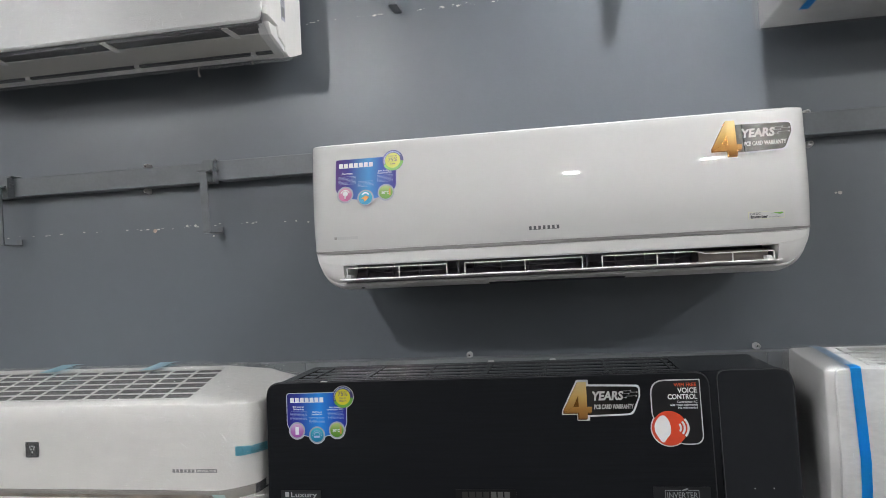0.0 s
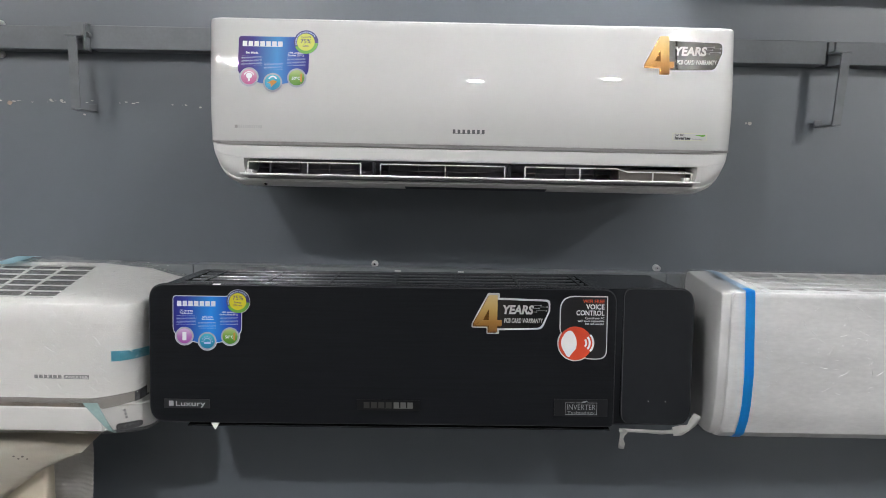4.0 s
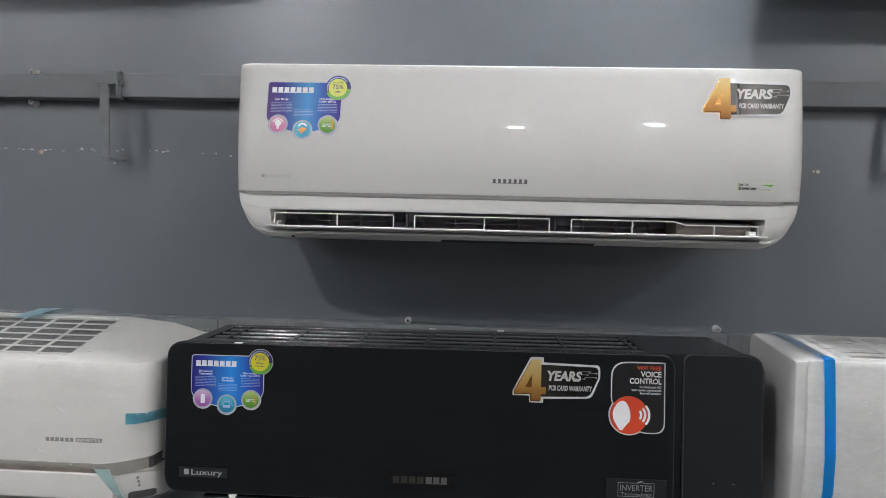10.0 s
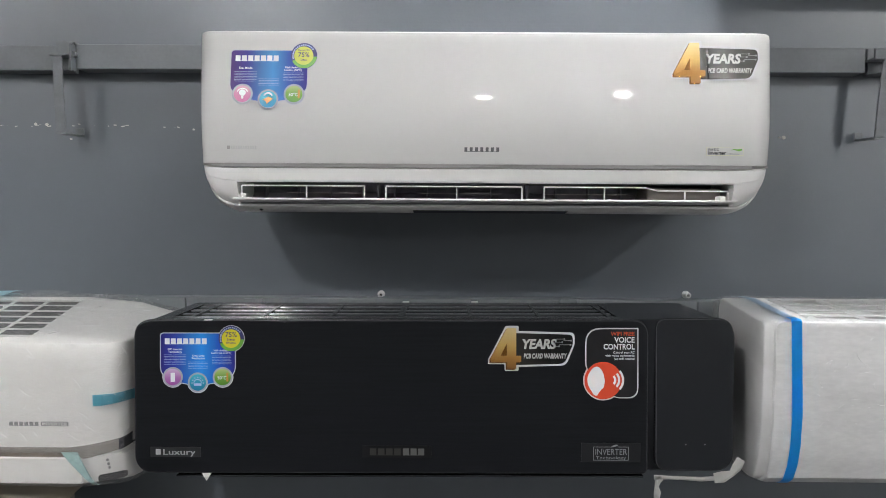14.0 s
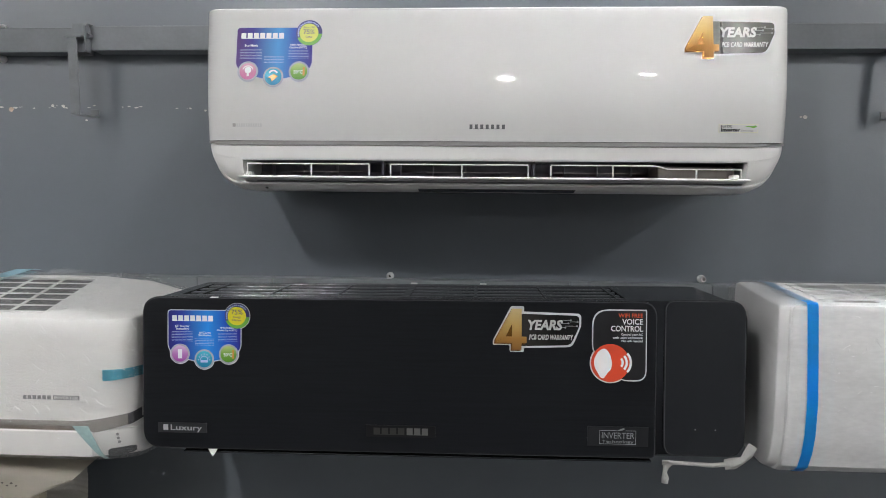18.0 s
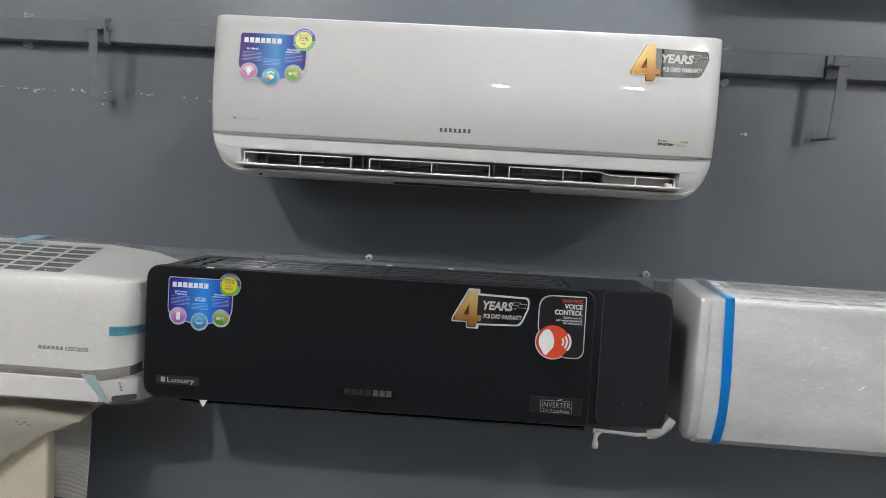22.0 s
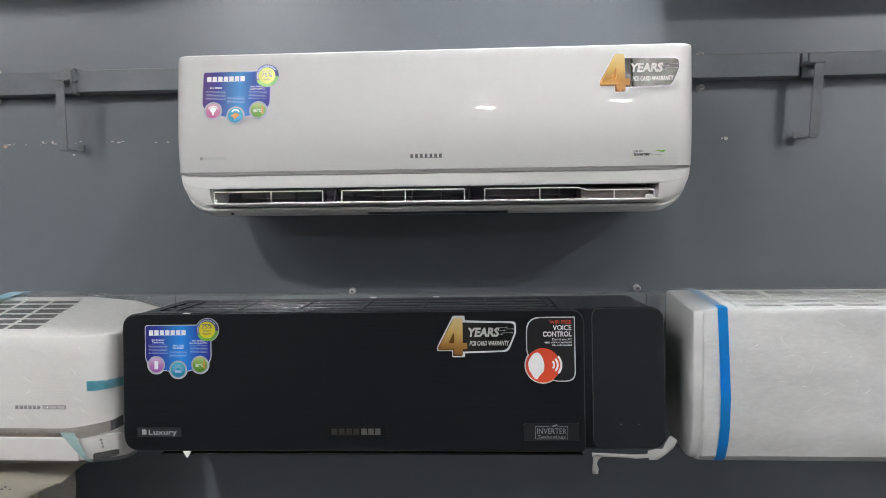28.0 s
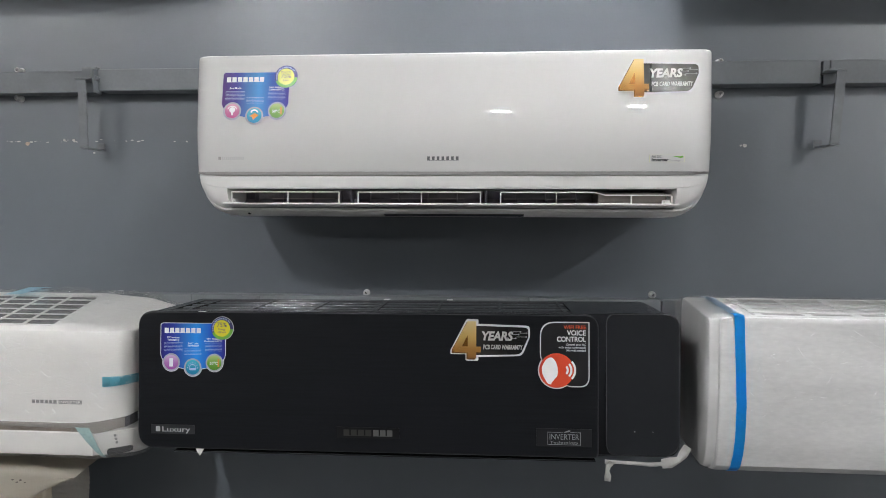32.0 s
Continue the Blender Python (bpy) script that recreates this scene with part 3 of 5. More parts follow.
for cx, cz, cr, cm in ((-1.053, 1.729, 0.0065, M_CHIPB), (0.715, 1.717, 0.005, M_CHIP), (0.706, 1.717, 0.003, M_CHIP), (-0.876, 1.705, 0.003, M_CHIP), (-0.955, 1.737, 0.004, M_CHIP), (-0.93, 1.7365, 0.004, M_CHIP), (-0.60, 1.727, 0.003, M_CHIP)):
    crng = random.Random(int(cx * 1000))
    cb = flat([(cr * crng.uniform(0.7, 1.1) * math.cos(a), cr * crng.uniform(0.6, 0.95) * math.sin(a)) for a in [k * math.tau / 9 for k in range(9)]], -0.0005, 0.0014)
    tagged(new("paint_chip", mesh_of("paint_chip", cb, cm)), "small pale chip of bare plaster in the grey wall", "paint chip", "paint chips").matrix_basis = pose(cx, W, cz, 90)


# ---------- stickers ----------
def feature_sticker(parent, at, main, kinds):
    """A blue product sticker with a round badge above and three round pictures along its foot."""
    edge = [(-0.07, 0.048), (0.07, 0.048), (0.07, -0.022), (0.06, -0.038), (0.03, -0.046), (0.0, -0.052), (-0.03, -0.046), (-0.06, -0.038), (-0.07, -0.022)]
    bm = flat(rounded(edge, 0.007), 0.0, 0.0006)
    spots = [(-0.046, -0.034), (0.0, -0.044), (0.046, -0.034)]
    for x, y in spots:
        flat(disc(x, y, 0.0196), 0.0, 0.00065, bm)
    flat(disc(0.062, 0.037, 0.0245), 0.0, 0.00065, bm)
    s = wpart("sticker", bm, M_EDGE if main == M_PURPLE else M_EDGEW, parent, kinds["label"], at=at @ Matrix.Diagonal((1, 1, 0.4, 1)))
    part("printed_field", flat(rounded([(x * 0.977, y * 0.968) for x, y in edge], 0.006), 0.0006, 0.001), main, s)
    part("brand_mark", bars(-0.061, 0.019, 0.0265, 0.0372, 7, 0.0014, 0.22), M_PRINTW, s, "plain white bars in place of a brand name")
    part("fine_print", lines([(-0.062, -0.022, 0.0066 - i * 0.0029, 0.0006) for i in range(7)] + [(-0.018, 0.018, -0.0065 - i * 0.0029, 0.0006) for i in range(5)] + [(0.026, 0.062, 0.0046 - i * 0.0029, 0.0006) for i in range(6)], 0.0013, 4), M_PRINTL, s)
    for text, x, y, hgt in kinds["heads"]:
        part("heading", words(text, x, y, hgt, 0.0014, "CENTER", bold=0.03), M_PRINTW, s)
    # round badge
    b = part("badge", flat(disc(0.062, 0.037, 0.0235), 0.0006, 0.0016), M_NAVY, s, "round badge with a yellow middle and a green leaf edge")
    part("leaf", flat(arc_band(0.062, 0.037, 0.015, 0.0232, 205, 355, 16), 0.001, 0.002), M_LEAF, s)
    part("badge_face", flat(disc(0.0615, 0.037, 0.0172), 0.001, 0.0024), kinds["yellow"], s)
    bm = bmesh.new()
    for a in range(35, 200, 11):
        flat(arc_band(0.062, 0.037, 0.0188, 0.0212, a, a + (7 if a % 3 else 9), 3), 0.0016, 0.0021, bm)
    part("ring_print", bm, M_PRINTL, s, "tiny pale bars round the badge")
    for text, y, hgt in kinds["badge"]:
        part("badge_writing", words(text, 0.0615, y, hgt, 0.0028, "CENTER", bold=0.01), M_NAVY, s)
    for (x, y), ring, face, icon in zip(spots, kinds["rings"], kinds["faces"], kinds["icons"]):
        part("picture_rim", flat(disc(x, y, 0.0185), 0.0006, 0.0018), ring, s)
        part("picture", flat(disc(x, y, 0.0152), 0.001, 0.0024), face, s)
        bm = bmesh.new()
        if icon == "bulb":
            flat(disc(x, y + 0.002, 0.006, 16), 0.002, 0.0029, bm)
            flat(rect(x - 0.002, x + 0.002, y - 0.009, y - 0.004), 0.002, 0.0029, bm)
            flat(arc_band(x, y, 0.009, 0.0108, 20, 160), 0.002, 0.0029, bm)
            part("icon", bm, M_PRINTW, s)
        elif icon == "breeze":
            flat([(x - 0.010, y - 0.001), (x + 0.001, y + 0.005), (x + 0.009, y + 0.001), (x + 0.003, y - 0.004), (x - 0.002, y - 0.009), (x - 0.004, y - 0.003)], 0.002, 0.0029, bm)
            part("icon", bm, M_ORANGE, s)
            part("icon", flat(arc_band(x, y + 0.004, 0.006, 0.009, 20, 160), 0.002, 0.0029), M_PRINTW, s)
        elif icon == "column":
            flat(rounded(rect(x - 0.004, x + 0.004, y - 0.009, y + 0.008), 0.001), 0.002, 0.0029, bm)
            part("icon", bm, M_PRINTW, s)
        elif icon == "light":
            for a in range(0, 181, 30):
                ca, sa = math.cos(radians(a)), math.sin(radians(a))
                flat(disc(x + 0.0105 * ca, y - 0.001 + 0.0105 * sa, 0.0012, 8), 0.002, 0.0029, bm)
            flat(arc_band(x, y - 0.001, 0.0062, 0.0076, 0, 180), 0.002, 0.0029, bm)
            flat(rounded(rect(x - 0.007, x + 0.007, y - 0.006, y - 0.0015), 0.001), 0.002, 0.0029, bm)
            part("icon", bm, M_PRINTL, s)
        else:
            part("icon", words("50°C", x - 0.0012, y - 0.004, 0.0058, 0.0029, "CENTER", width=0.0165, bold=0.03), M_PRINTW, s)
            part("icon", flat(rounded(rect(x + 0.007, x + 0.0105, y - 0.008, y + 0.008), 0.001), 0.002, 0.0027), M_ORANGE, s)
    return s


def warranty_sticker(parent, at, edge, plate, plate_edge):
    """A foil sticker: a tall gold figure 4 in front of a dark slanted plate."""
    four = [(-0.058, -0.016), (-0.026, 0.043), (-0.008, 0.043), (-0.008, -0.010), (0.001, -0.010), (0.001, -0.023), (-0.008, -0.023), (-0.008, -0.036), (-0.027, -0.036), (-0.027, -0.023), (-0.058, -0.023)]
    hole = [(-0.039, -0.0105), (-0.0265, -0.0105), (-0.0265, 0.0135)]
    pl = rounded([(-0.010, -0.0285), (0.084, -0.026), (0.100, 0.010), (0.100, 0.030), (-0.010, 0.033)], [0.002, 0.010, 0.004, 0.008, 0.002])
    bm = flat([(x + (0.0035 if x > 0.02 else 0), y * 1.13 if abs(y) > 0.015 else y) for x, y in pl], 0.0, 0.0006)
    grow = [(-0.063, -0.018), (-0.029, 0.047), (-0.004, 0.047), (-0.004, -0.006), (0.005, -0.007), (0.005, -0.027), (-0.004, -0.027), (-0.004, -0.040), (-0.031, -0.040), (-0.031, -0.027), (-0.063, -0.027)]
    flat(rounded(grow, 0.003, 3), 0.0, 0.0008, bm)
    s = wpart("warranty_sticker", bm, edge, parent, "foil sticker with a gold figure four on a dark plate", at=at @ Matrix.Diagonal((1, 1, 0.5, 1)))
    part("plate", flat(pl, 0.0006, 0.001), plate, s)
    part("figure_side", flat([(x - 0.0022, y - 0.0018) for x, y in four], 0.0008, 0.0014), M_GOLDD, s)
    # the figure with its triangular eye, cut from three pieces
    bm = flat([(-0.0575, -0.0215), (-0.0385, -0.0105), (-0.0265, 0.0135), (-0.0265, 0.0425), (-0.0575, -0.016)], 0.0014, 0.002)
    flat([(-0.0575, -0.0225), (0.001, -0.0225), (0.001, -0.0105), (-0.0385, -0.0105)], 0.0014, 0.00201, bm)
    flat([(-0.0265, -0.0355), (-0.0085, -0.0355), (-0.0085, 0.0425), (-0.0265, 0.0425)], 0.0014, 0.00202, bm)
    part("figure_four", bm, M_GOLD, s, "gold foil figure")
    part("figure_eye", flat(hole, 0.0014, 0.0019), M_GOLDD, s)
    part("heading", words("YEARS", 0.0015, 0.0035, 0.0175, 0.0015, width=0.066, bold=0.06, shear=0.2), M_SILVERPR, s)
    part("heading", words("PCB CARD WARRANTY", 0.0055, -0.0155, 0.0092, 0.0015, width=0.083, bold=0.045, shear=0.2), M_SILVERPR, s)
    bm = bmesh.new()
    for i, (x0, x1, y) in enumerate(((0.068, 0.082, 0.021), (0.064, 0.078, 0.015), (0.074, 0.094, 0.010), (0.066, 0.072, 0.007), (0.082, 0.095, 0.018))):
        flat(rect(x0, x1, y, y + 0.001), 0.001, 0.0015, bm)
        flat(arc_band(x1 + 0.0016, y + 0.0005, 0.001, 0.0018, 0, 359, 10), 0.001, 0.0015, bm)
    part("circuit_drawing", bm, plate_edge, s)
    return s


# ---------- the white air conditioner ----------
def wy(z):
    """The depth of the white front panel, gently bowed and leaning back at its top."""
    zs = (1.634, 1.68, 1.70, 1.72, 1.74, 1.76, 1.78, 1.80, 1.83, 1.862, 1.870, 1.8745)
    ys = (1.3870, 1.3870, 1.3880, 1.3899, 1.3924, 1.3953, 1.3985, 1.4020, 1.4072, 1.4125, 1.4150, 1.4210)
    return float(np.interp(z, zs, ys))


def white_ac():
    X0, X1, ZS, R = -0.476, 0.5455, 1.632, 0.062
    t = thing("air_conditioner", "glossy white wall-mounted air conditioner with open air outlet and stickers", "air conditioner", pose((X0 + X1) / 2, 1.645, 1.546))

    def k(x):
        d = max(0.0, abs(x - (X0 + X1) / 2) - ((X1 - X0) / 2 - R)) / R
        return 0.10 + 0.90 * math.sqrt(max(0.0, 1 - d * d))

    def back(x, reach=0.032, amount=0.026):
        d = max(0.0, abs(x - (X0 + X1) / 2) - ((X1 - X0) / 2 - reach)) / reach
        return amount * (1 - math.sqrt(max(0.0, 1 - d * d)))

    def ends(a, b):
        xs = [a, b]
        for c, s in ((X0, 1), (X1, -1)):
            xs += [c + s * R * (1 - math.cos(q * math.pi / 2 / 10)) for q in range(11)] + [c + s * 0.012 * (q / 6) ** 2 for q in range(7)]
        return sorted({round(x, 5) for x in xs if a - 1e-9 <= x <= b + 1e-9})

    def wide(x, z):
        return (X0 + X1) / 2 + (x - (X0 + X1) / 2) * (1 + 0.017 * max(0.0, (z - 1.64) / 0.235))

    def skin(section, a, b):
        return [[(wide(x, z), y + back(x) * (y < 1.5), ZS - (ZS - z) * k(x) if z < ZS else z) for y, z in section] for x in ends(a, b)]

    # casing with the outlet hollow
    sec = [(1.645, 1.870), (1.45, 1.8725), (1.428, 1.8715), (1.420, 1.865), (1.413, 1.83), (1.402, 1.76), (1.396, 1.70), (1.3945, 1.6265), (1.3905, 1.6250), (1.3900, 1.6205), (1.3915, 1.6035), (1.394, 1.6005),
           (1.40, 1.6005), (1.50, 1.606), (1.525, 1.585), (1.50, 1.566), (1.425, 1.5615), (1.412, 1.5610), (1.412, 1.5575), (1.420, 1.5515), (1.445, 1.5470), (1.50, 1.5458), (1.645, 1.552)]
    wpart("casing", loft(skin(sec, X0, X1)), M_WHITE2, t, smooth=32)
    # front panel
    zs = [1.634, 1.6345] + spaced(1.65, 1.83, 13) + [1.84, 1.852, 1.862, 1.867, 1.870, 1.872, 1.8735]
    front = [(wy(z), z) for z in zs] + [(1.440, 1.8775), (1.440, 1.872)]
    inner = [(wy(z) + 0.005, z) for z in (1.85, 1.8, 1.7, 1.66)] + [(wy(1.634) + 0.007, 1.634)]
    wpart("front_panel", loft([[(wide(x, z), y + back(x, 0.032, 0.023), z) for y, z in front + inner] for x in ends(X0 + 0.0005, X1 - 0.0005)]), M_WHITE, t, "glossy white front panel", smooth=30)
    # grey strip between the panel and the chin, with paler tapering tips
    wpart("trim_strip", loft([[(x, 1.3885, 1.6335), (x, 1.3885, 1.6268), (x, 1.395, 1.6268), (x, 1.395, 1.6335)] for x in (X0 + 0.046, X1 - 0.084)]), M_TRIM, t, "matt grey strip under the panel")
    for a, b in ((X0 + 0.046, X0 + 0.004), (X1 - 0.084, X1 - 0.004)):
        wpart("trim_tip", loft([[(x, 1.389 + back(x), 1.6335 - 0.0 * q), (x, 1.389 + back(x), 1.6268 + 0.0035 * q), (x, 1.396, 1.6268 + 0.0035 * q), (x, 1.396, 1.6335)] for q, x in ((0, a), (0.4, a + (b - a) * 0.6), (1, b))]), M_TRIM, t)
    # rounded end pieces that close the outlet at both sides
    esec = [(1.42, 1.6035), (1.3925, 1.6025), (1.393, 1.592), (1.398, 1.578), (1.407, 1.566), (1.422, 1.5565), (1.45, 1.5545), (1.53, 1.5545), (1.53, 1.6035)]
    wpart("end_piece", loft(skin(esec, X0 + 0.0015, -0.410)), M_WHITE2, t, smooth=32)
    wpart("end_piece", loft(skin(esec, 0.481, X1 - 0.0015)), M_WHITE2, t, smooth=32)
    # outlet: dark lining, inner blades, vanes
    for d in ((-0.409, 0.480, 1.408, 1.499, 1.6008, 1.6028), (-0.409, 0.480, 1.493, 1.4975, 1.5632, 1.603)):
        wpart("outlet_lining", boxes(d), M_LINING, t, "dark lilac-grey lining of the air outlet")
    wpart("outlet_floor", boxes((-0.409, 0.480, 1.412, 1.499, 1.5618, 1.5632)), M_LILAC, t, "floor of the air outlet, its shade put into the grey")
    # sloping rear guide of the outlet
    wpart("outlet_guide", loft([[(x, 1.462, 1.5634), (x, 1.492, 1.5634), (x, 1.492, 1.5835)] for x in (-0.408, 0.330)]), M_LILAC, t, "guide inside the outlet, its shade put into the grey")
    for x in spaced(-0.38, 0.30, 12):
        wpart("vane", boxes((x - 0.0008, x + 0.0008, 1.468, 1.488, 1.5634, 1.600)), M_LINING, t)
    for a, b in ((-0.33, -0.20), (-0.08, 0.07), (0.15, 0.30)):
        wpart("inner_blade", boxes((a, b, 1.432, 1.438, 1.5815, 1.5828)), M_TRIM, t)
    wpart("motor_cover", boxes((0.335, 0.470, 1.422, 1.49, 1.5634, 1.594), bevel=0.003), M_TAUPE, t, "taupe plastic cover inside the outlet")
    # the open flap with its three wire-like frames
    wpart("flap", loft([[(x, 1.379, 1.5685), (x, 1.3785, 1.5705), (x, 1.381, 1.572), (x, 1.418, 1.5665), (x, 1.418, 1.564)] for x in (-0.414, -0.41, 0.478, 0.482)]), M_WHITE2, t, "white flap of the air outlet, open")
    for f, (a, b, mids, step) in enumerate(((-0.404, -0.182, (-0.287,), None), (-0.143, 0.103, (-0.015,), None), (0.143, 0.474, (0.252, 0.397), 0.325))):
        bm = bmesh.new()
        y0, y1, zb, zt = 1.4005, 1.4035, 1.5675, 1.5955
        if step:
            box(bm, a, step, y0, y1, zt - 0.0022, zt)
            box(bm, step + 0.022, b, y0, y1, zt - 0.0078, zt - 0.0056)
            loft([[(x, y0, z), (x, y1, z), (x, y1, z + 0.0022), (x, y0, z + 0.0022)] for x, z in ((step, zt - 0.0022), (step + 0.022, zt - 0.0078))], bm)
        else:
            box(bm, a, b, y0, y1, zt - 0.0022, zt)
        for x in (a, *mids, b):
            box(bm, x - 0.0012, x + 0.0012, y0, y1, zb, (zt if not step or x < step else zt - 0.0056) - 0.0022)
        wpart("louvre_frame", bm, M_WHITE2, t, "thin white plastic louvre frame")
    for x in (-0.404, 0.466):
        wpart("flap_pivot", boxes((x - 0.006, x + 0.006, 1.404, 1.424, 1.566, 1.580), bevel=0.002), M_WHITE2, t)
    for x in (-0.157, 0.113):
        wpart("flap_pivot", boxes((x - 0.002, x + 0.002, 1.402, 1.42, 1.572, 1.5995), bevel=0.001), M_DARK, t)
    bm = loft([[(x, 1.4205, 1.5507), (x, 1.447, 1.5462), (x, 1.449, 1.5468), (x, 1.423, 1.5516)] for x in (-0.095, 0.190)])
    wpart("receiver_window", bm, M_WINDOW, t, "dark blue tinted strip under the casing")
    # black ball put in for the shade of a screw hole
    bm = bmesh.new()
    bmesh.ops.create_uvsphere(bm, u_segments=10, v_segments=6, radius=0.004, matrix=pose(-0.375, 1.4225, 1.5525))
    wpart("screw_hole", bm, M_HOLE, t)
    # prints
    def on(x, z, lift=0.0006):
        return facing(x, wy(z) - lift, z, math.degrees(math.atan2(wy(z + 0.02) - wy(z - 0.02), 0.04)))

    feature_sticker(t, on(-0.3525, 1.790, 0.0006), M_PURPLE, {
        "label": "glossy blue and purple feature sticker", "yellow": M_YEL,
        "heads": (("Eco Mode", -0.042, 0.012, 0.0042), ("High Ambient", 0.043, 0.0135, 0.0036), ("Cooling (50°C)", 0.043, 0.0085, 0.0036)),
        "badge": (("Electric Bill", 0.0455, 0.0032), ("75%", 0.0345, 0.0088), ("Less", 0.0275, 0.0045)),
        "rings": (M_RIM, M_RIM, M_RIM), "faces": (M_PINK, M_TEALP, M_LEAFP), "icons": ("bulb", "breeze", "heat")})
    warranty_sticker(t, on(0.4255, 1.8135, 0.0007) @ Matrix.Diagonal((0.955, 0.955, 1, 1)), M_EDGEW, M_PLATE, M_GREYPR)
    wpart("brand_mark", bars(-0.033, 0.033, -0.0040, 0.0040, 7, 0.0008, 0.45), mat("dark_grey_print", (0.11, 0.11, 0.115), 0.4), t, "plain dark grey bars in place of a brand name", at=on(0.031, 1.6595))
    s = wpart("model_mark", bars(-0.020, 0.027, -0.003, 0.003, 11, 0.0007, 0.3), M_PALEPR, t, "pale grey bars in place of a model name", at=on(-0.398, 1.661))
    part("model_mark_square", flat(rect(-0.027, -0.0215, -0.003, 0.003), 0, 0.0007), M_TRIM, s)
    fr = flat(rect(-0.033, 0.033, -0.008, 0.006), 0, 0.0006)
    s = wpart("inverter_sticker", fr, mat("pale_yellow_edge", (0.72, 0.71, 0.42), 0.3), t, "small white sticker with a thin yellow edge", at=on(0.4595, 1.6595))
    part("sticker_face", flat(rect(-0.0324, 0.0324, -0.0075, 0.0055), 0.0006, 0.0009), M_WHITE, s)
    part("heading", words("Full DC", -0.0295, 0.0005, 0.0042, 0.0012, bold=0.03), M_PRINTK, s)
    part("heading", words("Inverter", -0.0295, -0.0062, 0.0058, 0.0012, width=0.032, bold=0.06), M_PRINTK, s)
    part("heading", words("Technology", 0.004, -0.0062, 0.003, 0.0012, width=0.021), M_GREYPR, s)
    part("leaf_drawing", flat([(0.008, 0.001), (0.016, 0.0035), (0.023, 0.003), (0.029, 0.0042), (0.031, 0.0015), (0.025, -0.0005), (0.016, 0.0018)], 0.0009, 0.0012), M_LEAF, s)
    return t


white_ac()


# ---------- the black air conditioner ----------
def by(z):
    return 1.394 + 0.012 * max(0.0, (z - 1.15) / 0.2)


def black_ac():
    t = thing("air_conditioner", "black wall-mounted air conditioner with brushed front panel and stickers", "air conditioner", pose(-0.05, 1.645, 1.064))
    XA, XB, ZT, ZB = -0.602, 0.499, 1.3535, 1.066
    G0, G1 = -0.548, 0.290
    base = [(1.410, ZT), (1.408, 1.33), (1.404, 1.10), (1.408, 1.072), (1.42, ZB - 0.002), (1.645, ZB + 0.01)]
    solid = [(1.645, ZT - 0.006), (1.62, ZT), (1.60, ZT), (1.60, ZT - 0.0001), (1.425, ZT - 0.0001), (1.425, ZT)] + base
    hollow = [(1.645, ZT - 0.006), (1.62, ZT), (1.60, ZT), (1.60, ZT - 0.035), (1.425, ZT - 0.035), (1.425, ZT)] + base
    bm = bmesh.new()

    def rows(sec, xs):
        return [[(x, y, z) for y, z in sec] for x in xs]

    turn = [(-0.566 - 0.036 * math.sin(k * math.pi / 16), 1 - math.cos(k * math.pi / 16)) for k in range(9)]
    loft([[(x, y, min(max(z, ZB + 0.028 * q), ZT - 0.034 * q)) for y, z in solid] for x, q in turn[::-1]] + rows(solid, (G0,)), bm)
    loft(rows(hollow, (G0, G1)), bm)
    # both ends: their upper and lower corners are rounded like the panel in front of it
    turn = [(0.463 + 0.036 * math.sin(k * math.pi / 16), 1 - math.cos(k * math.pi / 16)) for k in range(9)]
    loft(rows(solid, (G1,)) + [[(x, y, min(max(z, ZB + 0.028 * q), ZT - 0.034 * q)) for y, z in solid] for x, q in turn], bm)
    wpart("casing", bm, M_BLACKG, t, "glossy black plastic casing", smooth=30)
    wpart("heat_exchanger", boxes((G0 + 0.003, G1 - 0.003, 1.428, 1.597, ZT - 0.034, ZT - 0.028)), M_FINB, t, "dark finned coil behind the grille")
    for y in (1.4445, 1.484, 1.5265, 1.570):
        wpart("grille_slat", boxes((G0 + 0.001, G1 - 0.001, y - 0.006, y + 0.006, ZT - 0.0048, ZT - 0.0012), bevel=0.001), M_BAR, t, "dark glossy slat, part of its sheen put into the colour")
    for y in (1.430, 1.595):
        wpart("grille_edge", boxes((G0, G1, y - 0.0045, y + 0.0045, ZT - 0.004, ZT + 0.0008), bevel=0.0007), M_SLAT, t)
    for x, wide in ((-0.512, 0.0032), (-0.381, 0.0032), (-0.250, 0.0032), (-0.117, 0.0065), (0.014, 0.0032), (0.145, 0.0032), (0.276, 0.0032)):
        wpart("grille_rib", boxes((x - wide, x + wide, 1.4345, 1.5905, ZT - 0.012, ZT + 0.0006), bevel=0.0007), M_BLACKG, t)
    # front panel and the separate rounded panel at its end
    def face(x0, x1, z0, z1, radii):
        pts = rounded(rect(x0, x1, z0, z1), radii, 8)
        small = rounded(rect(x0 + 0.003, x1 - 0.003, z0 + 0.003, z1 - 0.003), [max(0, r - 0.003) for r in radii], 8)
        b = bmesh.new()
        rings = [[(x, by(z) + d, z) for x, z in p] for p, d in ((pts, 0.011), (pts, 0.0025), ([((a + c) / 2, (e + g) / 2) for (a, e), (c, g) in zip(pts, small)], 0.0008), (small, 0.0))]
        loft(rings, b)
        return b

    # a thin ring added for the highlight along a panel's rounded edge
    def edge_line(x0, x1, z0, z1, radii):
        outer = rounded(rect(x0 + 0.0012, x1 - 0.0012, z0 + 0.0012, z1 - 0.0012), [max(0, r - 0.0012) for r in radii], 8)
        inner = rounded(rect(x0 + 0.0026, x1 - 0.0026, z0 + 0.0026, z1 - 0.0026), [max(0, r - 0.0026) for r in radii], 8)
        b = bmesh.new()
